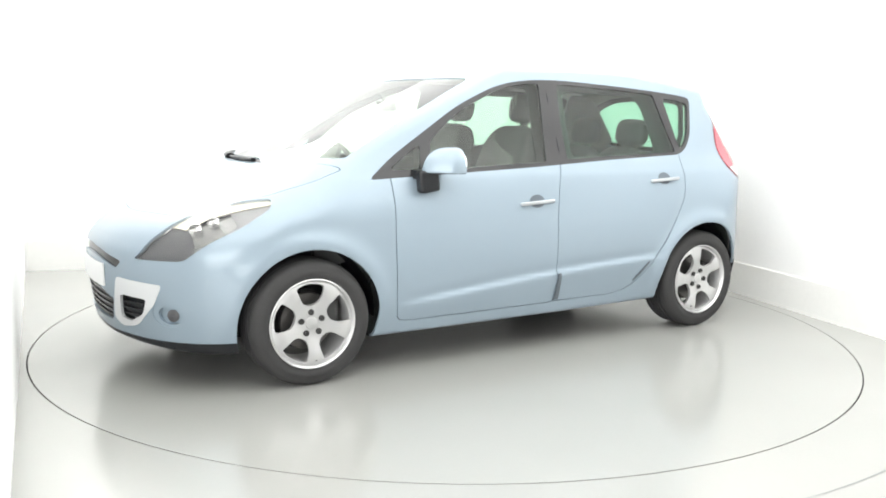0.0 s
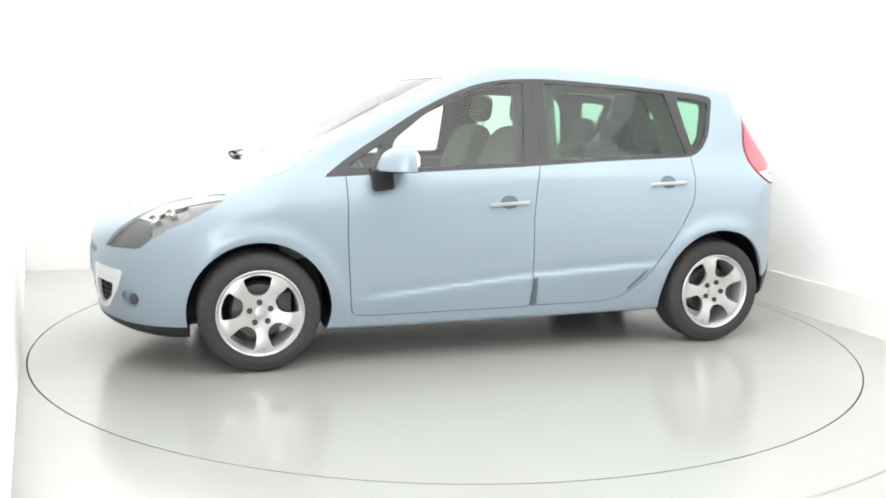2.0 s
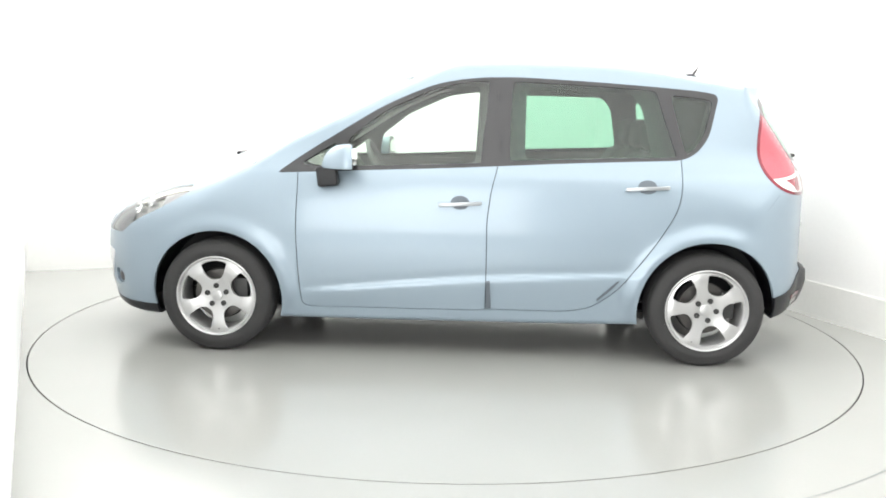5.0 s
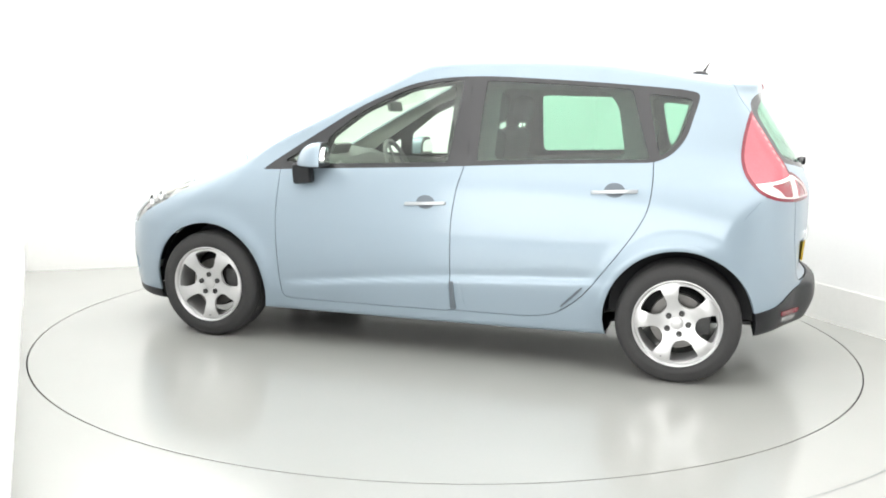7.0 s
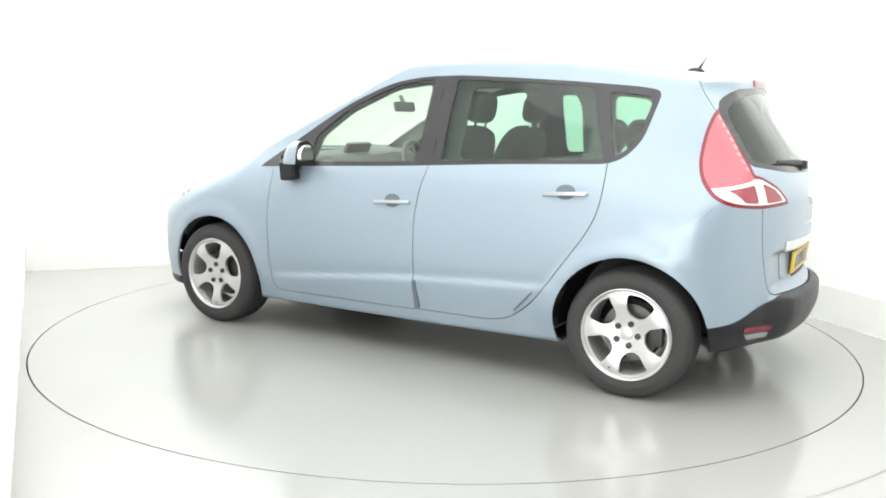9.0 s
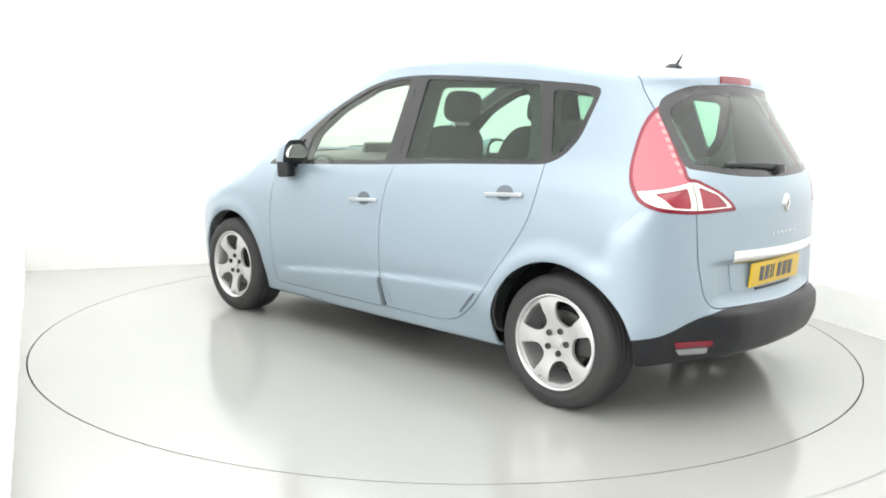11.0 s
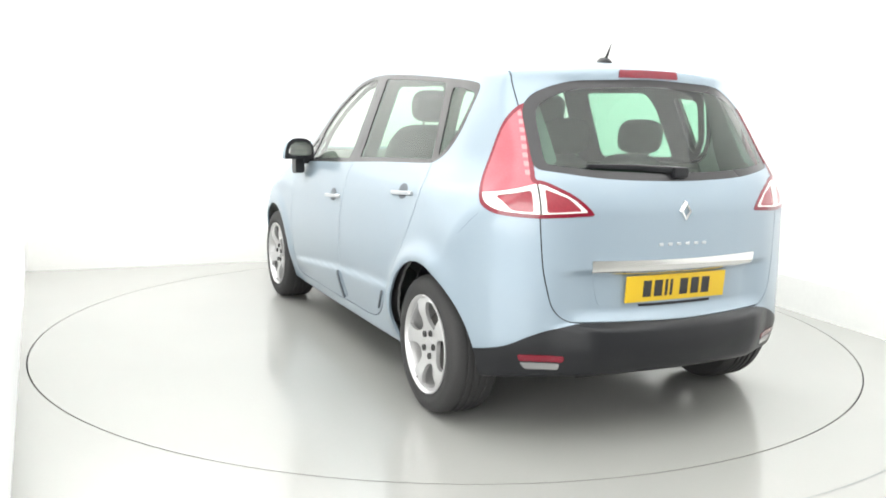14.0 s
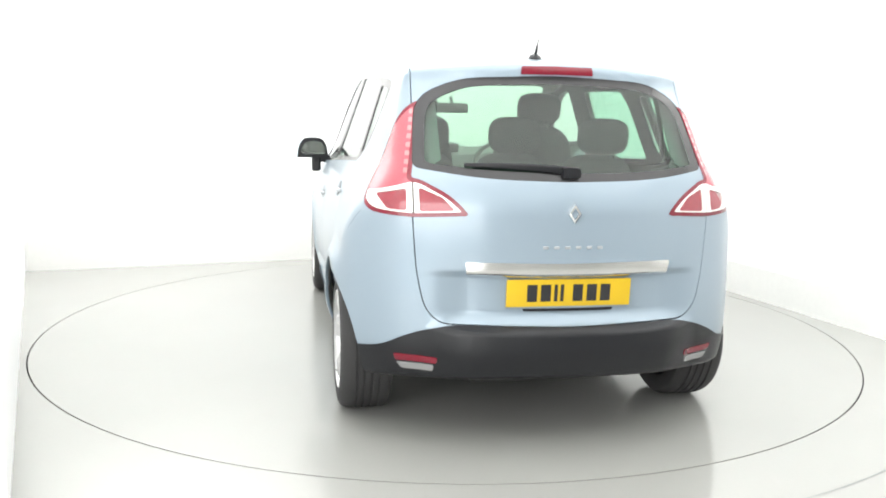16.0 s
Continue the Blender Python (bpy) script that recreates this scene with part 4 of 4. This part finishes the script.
# wheels
def wheel(at, flip, phase):
    w = new("wheel")
    w.parent = car
    w.matrix_basis = pose(*at, 0, 0, 180 if flip else 0)
    prof = [(0.222, 0.0), (0.232, 0.004), (0.245, 0.009), (0.262, 0.012), (0.266, 0.010), (0.285, 0.008), (0.300, 0.0), (0.309, -0.014), (TYRE_R - 0.0015, -0.030)]
    for gy in (0.058, 0.090, 0.122, 0.154):
        prof += [(TYRE_R, -gy + 0.006), (TYRE_R - 0.007, -gy + 0.004), (TYRE_R - 0.007, -gy - 0.004), (TYRE_R, -gy - 0.006)]
    prof += [(TYRE_R - 0.0015, -0.182), (0.309, -0.198), (0.298, -0.211), (0.265, -0.216), (0.235, -0.212), (0.222, -0.2)]
    part("tyre", lathe(prof, 72), M_RUBBER, w)
    rim = part("rim", lathe([(0.225, 0.002), (0.225, 0.007), (0.221, 0.010), (0.216, 0.006), (0.211, -0.004), (0.204, -0.03), (0.196, -0.06), (0.200, -0.19)], 72), M_ALLOY, w)
    # spoked face
    nr, na = 26, 150
    r = np.linspace(0.004, 0.213, nr)
    a = np.linspace(0, 2 * math.pi, na, endpoint=False)
    rr, aa = np.meshgrid(r, a, indexing="ij")
    loc = (aa - radians(phase) + math.pi / 5) % (2 * math.pi / 5) - math.pi / 5
    crown = 0.006 * np.cos(loc * 5 + math.pi) * np.clip((rr - 0.06) / 0.1, 0, 1)
    yy = -0.020 + 0.020 * np.clip((rr - 0.03) / 0.12, 0, 1) ** 1.5 - 0.010 * np.clip((rr - 0.17) / 0.043, 0, 1) ** 2 + crown
    v = np.stack([rr * np.cos(aa), yy, rr * np.sin(aa)], -1).reshape(-1, 3)
    i = (np.arange(nr - 1)[:, None] * na + np.arange(na)[None]).ravel()
    j = (np.arange(nr - 1)[:, None] * na + (np.arange(na)[None] + 1) % na).ravel()
    t = np.concatenate([np.stack([i, j, j + na], 1), np.stack([i, j + na, i + na], 1)])
    e1, e2 = np.gradient(v.reshape(nr, na, 3), axis=0), (np.roll(v.reshape(nr, na, 3), -1, 1) - np.roll(v.reshape(nr, na, 3), 1, 1))
    n = np.cross(e2, e1).reshape(-1, 3)
    n /= np.maximum(np.linalg.norm(n, axis=1), 1e-12)[:, None]
    if n[:, 1].mean() < 0:
        n = -n
    fn = np.cross(v[t[:, 1]] - v[t[:, 0]], v[t[:, 2]] - v[t[:, 0]])
    if fn[:, 1].mean() < 0:
        t = t[:, ::-1]
    face = Sheet(v, t, n)
    lx, lw = (rr * np.cos(loc)).ravel(), (rr * np.sin(loc)).ravel()
    hole = sdf(rounded([(0.090, -0.022, 0.02), (0.112, -0.048, 0.03), (0.182, -0.074, 0.01), (0.195, -0.038), (0.200, 0), (0.195, 0.038), (0.182, 0.074, 0.01), (0.112, 0.048, 0.03), (0.090, 0.022, 0.02)], 0.016), lx, lw)
    _, face = face.cut(hole)
    skin("spoked_face", face, M_ALLOY, rim, thick=0.018)
    part("hub_cap", lathe([(0.032, -0.022), (0.030, -0.014), (0.024, -0.0115), (0.001, -0.011)], 28), M_ALLOY, rim)
    for k in range(5):
        an = radians(phase + 72 * k)
        nb = lathe([(0.0150, -0.022), (0.0150, -0.010), (0.009, -0.0105), (0.008, -0.016), (0.001, -0.016)], 12)
        bmesh.ops.translate(nb, vec=(0.056 * math.cos(an), 0.0, 0.056 * math.sin(an)), verts=nb.verts)
        part("wheel_nut", nb, M_DARKMETAL, rim)
    disc_ = part("brake_disc", lathe([(0.03, -0.075), (0.14, -0.075), (0.142, -0.078), (0.142, -0.095), (0.03, -0.095)], 48), M_BRAKE, w)
    bm = bmesh.new()
    box(bm, (0.075, 0.06, 0.15), (-0.125, -0.085, 0.02), (0, 0, 0), 0.015, 2)
    part("brake_caliper", bm, M_DARKMETAL, w)
    # Added black disc: gives the spoke openings their dark depth and blocks light.
    part("wheel_dark_backing", lathe([(0.001, -0.12), (0.150, -0.12), (0.150, -0.13), (0.001, -0.13)], 40), M_SEAM, w)
    bm = bmesh.new()
    bmesh.ops.create_cone(bm, cap_ends=True, segments=8, radius1=0.004, radius2=0.003, depth=0.03, matrix=pose(0.190 * math.cos(radians(phase + 180)), -0.002, 0.190 * math.sin(radians(phase + 180)), -70, 0, 0))
    part("valve", bm, M_BLACK, rim)
    return w


for x, ph in ((WHEEL_X, 86), (-WHEEL_X, 112)):
    wheel((x, 0.877, WHEEL_Z), False, ph)
    wheel((x, -0.877, WHEEL_Z), True, ph)

# ---------------------------------------------------------------- the cabin
lining = car_sheet(0.06, 0.055)
tub, rest = lining.cut(lining.v[:, 2] - 1.035)
tub, _ = tub.cut(np.maximum(np.maximum(-1.93 - tub.v[:, 0], tub.v[:, 0] - 1.30), 0.26 - tub.v[:, 2]))
for cx, r in ARCHES:
    _, tub = tub.cut(np.maximum(np.hypot(tub.v[:, 0] - cx, tub.v[:, 2] - 0.315) - r - 0.03, 0.5 - np.abs(tub.v[:, 1])))
skin("cabin_lining", tub, M_TRIM, car, thick=0.01, label="dark grey cabin floor and door trim")
pillar, _ = rest.cut(np.maximum(np.maximum(rest.v[:, 0] + 1.405, -1.80 - rest.v[:, 0]), np.maximum(0.50 - np.abs(rest.v[:, 1]), rest.v[:, 2] - 1.54)))
pair("rear_pillar_trim", pillar, M_TRIM, car, thick=0.006)
finer = rest.fine(1)
frame_trim, _ = finer.cut(np.maximum(np.maximum(-1.405 - finer.v[:, 0], sdf(DLO, finer.v[:, 0], finer.v[:, 2])), 0.45 - np.abs(finer.v[:, 1])))
for hole in ([(0.90, 1.05), (0.72, 1.05), (0.70, 1.18)], [(0.645, 1.050), (0.612, 1.198), (0.42, 1.345), (0.14, 1.472), (-0.09, 1.505), (-0.075, 1.082)],
             [(-0.345, 1.105), (-0.350, 1.485), (-0.92, 1.478), (-0.985, 1.40), (-1.04, 1.135)], [(-1.150, 1.452), (-1.345, 1.432), (-1.29, 1.235), (-1.235, 1.170), (-1.205, 1.160)]):
    _, frame_trim = frame_trim.cut(sdf(rounded(hole, 0.03), frame_trim.v[:, 0], frame_trim.v[:, 2]))
pair("window_frame_trim", frame_trim, M_FRAMETRIM, car, thick=0.006, label="dark grey trim round the windows inside")
head_l, _ = rest.cut(1.555 - rest.v[:, 2])
skin("headlining", head_l, M_LINING, car, thick=0.008, label="pale grey roof lining")

dash = new("dashboard")
dash.parent = car
bm = bmesh.new()
prof = [(1.36, 0.95), (1.34, 1.06), (1.15, 1.095), (0.95, 1.085), (0.82, 1.04), (0.76, 0.96), (0.80, 0.80), (0.95, 0.60), (1.3, 0.55)]
cols = []
for k in range(13):
    y = -0.72 + 1.44 * k / 12
    bulge = 0.03 * math.exp(-((y + 0.37) / 0.17) ** 2) + 0.015 * math.exp(-(y / 0.3) ** 2)
    taper = 0.10 * (abs(y) / 0.72) ** 2
    cols.append([bm.verts.new((x - taper * (1 if x > 1.0 else 0.2), y * (0.80 if x > 1.1 else 0.93 if x > 0.9 else 1.0), z - (0.03 if x > 1.1 else 0.0) + (bulge if 0.8 < x < 1.2 and z > 1.0 else 0))) for x, z in prof])
for p, q in zip(cols, cols[1:]):
    for i in range(len(prof)):
        j = (i + 1) % len(prof)
        bm.faces.new((p[i], p[j], q[j], q[i]))
bm.faces.new(cols[0])
bm.faces.new(cols[-1][::-1])
part("dash_top", bm, M_TRIM, dash)
bm = bmesh.new()
box(bm, (0.03, 0.26, 0.09), (0.88, 0.0, 1.10), (0, -25, 0), 0.015, 2)
part("display_hood", bm, M_TRIM, dash)
bm = bmesh.new()
box(bm, (0.30, 0.22, 0.45), (0.72, 0.0, 0.58), (0, -20, 0), 0.03, 2)
part("centre_console", bm, M_TRIM, dash)

steer = new("steering_wheel")
steer.parent = car
steer.matrix_basis = pose(0.60, -0.37, 0.98, 0, -65, 0)
bm = bmesh.new()
R1, R2 = 0.185, 0.016
rows = []
for k in range(40):
    a = 2 * math.pi * k / 40
    rows.append([bm.verts.new(((R1 + R2 * math.cos(b)) * math.cos(a), (R1 + R2 * math.cos(b)) * math.sin(a), R2 * math.sin(b))) for b in np.linspace(0, 2 * math.pi, 8, endpoint=False)])
for k in range(40):
    p, q = rows[k], rows[(k + 1) % 40]
    for i in range(8):
        bm.faces.new((p[i], p[(i + 1) % 8], q[(i + 1) % 8], q[i]))
part("steering_rim", bm, M_TRIM, steer)
bm = bmesh.new()
box(bm, (0.15, 0.12, 0.04), (0, 0, -0.01), (0, 0, 0), 0.02, 2)
box(bm, (0.03, 0.36, 0.015), (0, 0, -0.01), (0, 0, 0), 0.004, 1)
box(bm, (0.17, 0.03, 0.015), (0.09, 0, -0.01), (0, 0, 0), 0.004, 1)
part("steering_hub", bm, M_TRIM, steer)


def pad(size, at, lean, px=0.55, py=0.45, pz=0.5):
    """A soft rounded block."""
    bm = bmesh.new()
    bmesh.ops.create_uvsphere(bm, u_segments=28, v_segments=18, radius=1.0)
    sg = lambda q, e: math.copysign(abs(q) ** e, q)
    for v in bm.verts:
        x, y, z = v.co
        v.co = (sg(x, px) * size[0] / 2, sg(y, py) * size[1] / 2, sg(z, pz) * size[2] / 2)
    bm.transform(pose(*at, 0, -lean, 0))
    return bm


def seat(x, y, wide, back, low, head_z, lean=16):
    """A seat whose back starts at x; head_z is the headrest's middle."""
    s = new("seat")
    s.parent = car
    tagged(s, "dark grey fabric car seat with headrest")
    part("cushion", pad((0.54, wide, 0.18), (x + 0.27, y, low), 6), M_FABRIC, s)
    up = Vector((-math.sin(radians(lean)), 0, math.cos(radians(lean))))
    c = Vector((x, y, low + 0.03)) + up * back / 2
    bm = pad((0.19, wide, back), tuple(c), lean)
    for v in bm.verts:
        u = (v.co.z - low) / back
        v.co.y = y + (v.co.y - y) * (1 - 0.30 * max(0, u - 0.45) ** 1.2)
        v.co.x += 0.22 * ((v.co.y - y) / wide) ** 2
    part("seat_back", bm, M_FABRIC, s)
    top = Vector((x, y, low + 0.03)) + up * back
    part("headrest", pad((0.11, 0.26, 0.18), (top.x - 0.02, y, head_z), 8, 0.7, 0.6, 0.65), M_FABRIC, s)
    for d in (0.06, -0.06):
        bm = bmesh.new()
        box(bm, (0.012, 0.012, 0.16), (top.x - 0.01, y + d, head_z - 0.12), (0, -10, 0))
        part("headrest_post", bm, M_CHROME, s)


seat(-0.06, 0.37, 0.52, 0.69, 0.58, 1.385)
seat(-0.06, -0.37, 0.52, 0.69, 0.58, 1.385)
for y in (0.46, 0.0, -0.46):
    seat(-0.90, y, 0.43, 0.54, 0.60, 1.245, 18)

bm = bmesh.new()
box(bm, (0.52, 1.22, 0.02), (-1.50, 0, 1.045), (0, 0, 0), 0.006, 1)
part("parcel_shelf", bm, M_TRIM, car)
bm = bmesh.new()
box(bm, (0.025, 0.22, 0.065), (0.50, 0, 1.385), (0, 12, 0), 0.012, 2)
box(bm, (0.02, 0.02, 0.06), (0.52, 0, 1.430), (0, 30, 0))
part("rear_view_mirror", bm, M_TRIM, car)


# ---------------------------------------------------------------- what moves
def motions():
    rows, turns = [], []
    for t, extra in ((0, 0.03), (2, -0.09), (4, -0.06), (6.5, 0.04), (9, 0.10), (11.5, 0.14), (13, 0.12), (14, 0.0), (15, -0.16), (16, -0.31)):
        a = 211.72 - 6.89 * t + extra
        m = pose(0, 0, 0, 0, 0, a)
        turns.append((t, m))
        rows.append((t, m @ pose(-0.105, -0.093, 0)))
    walk(car, rows)
    walk(turntable, turns)


motions()
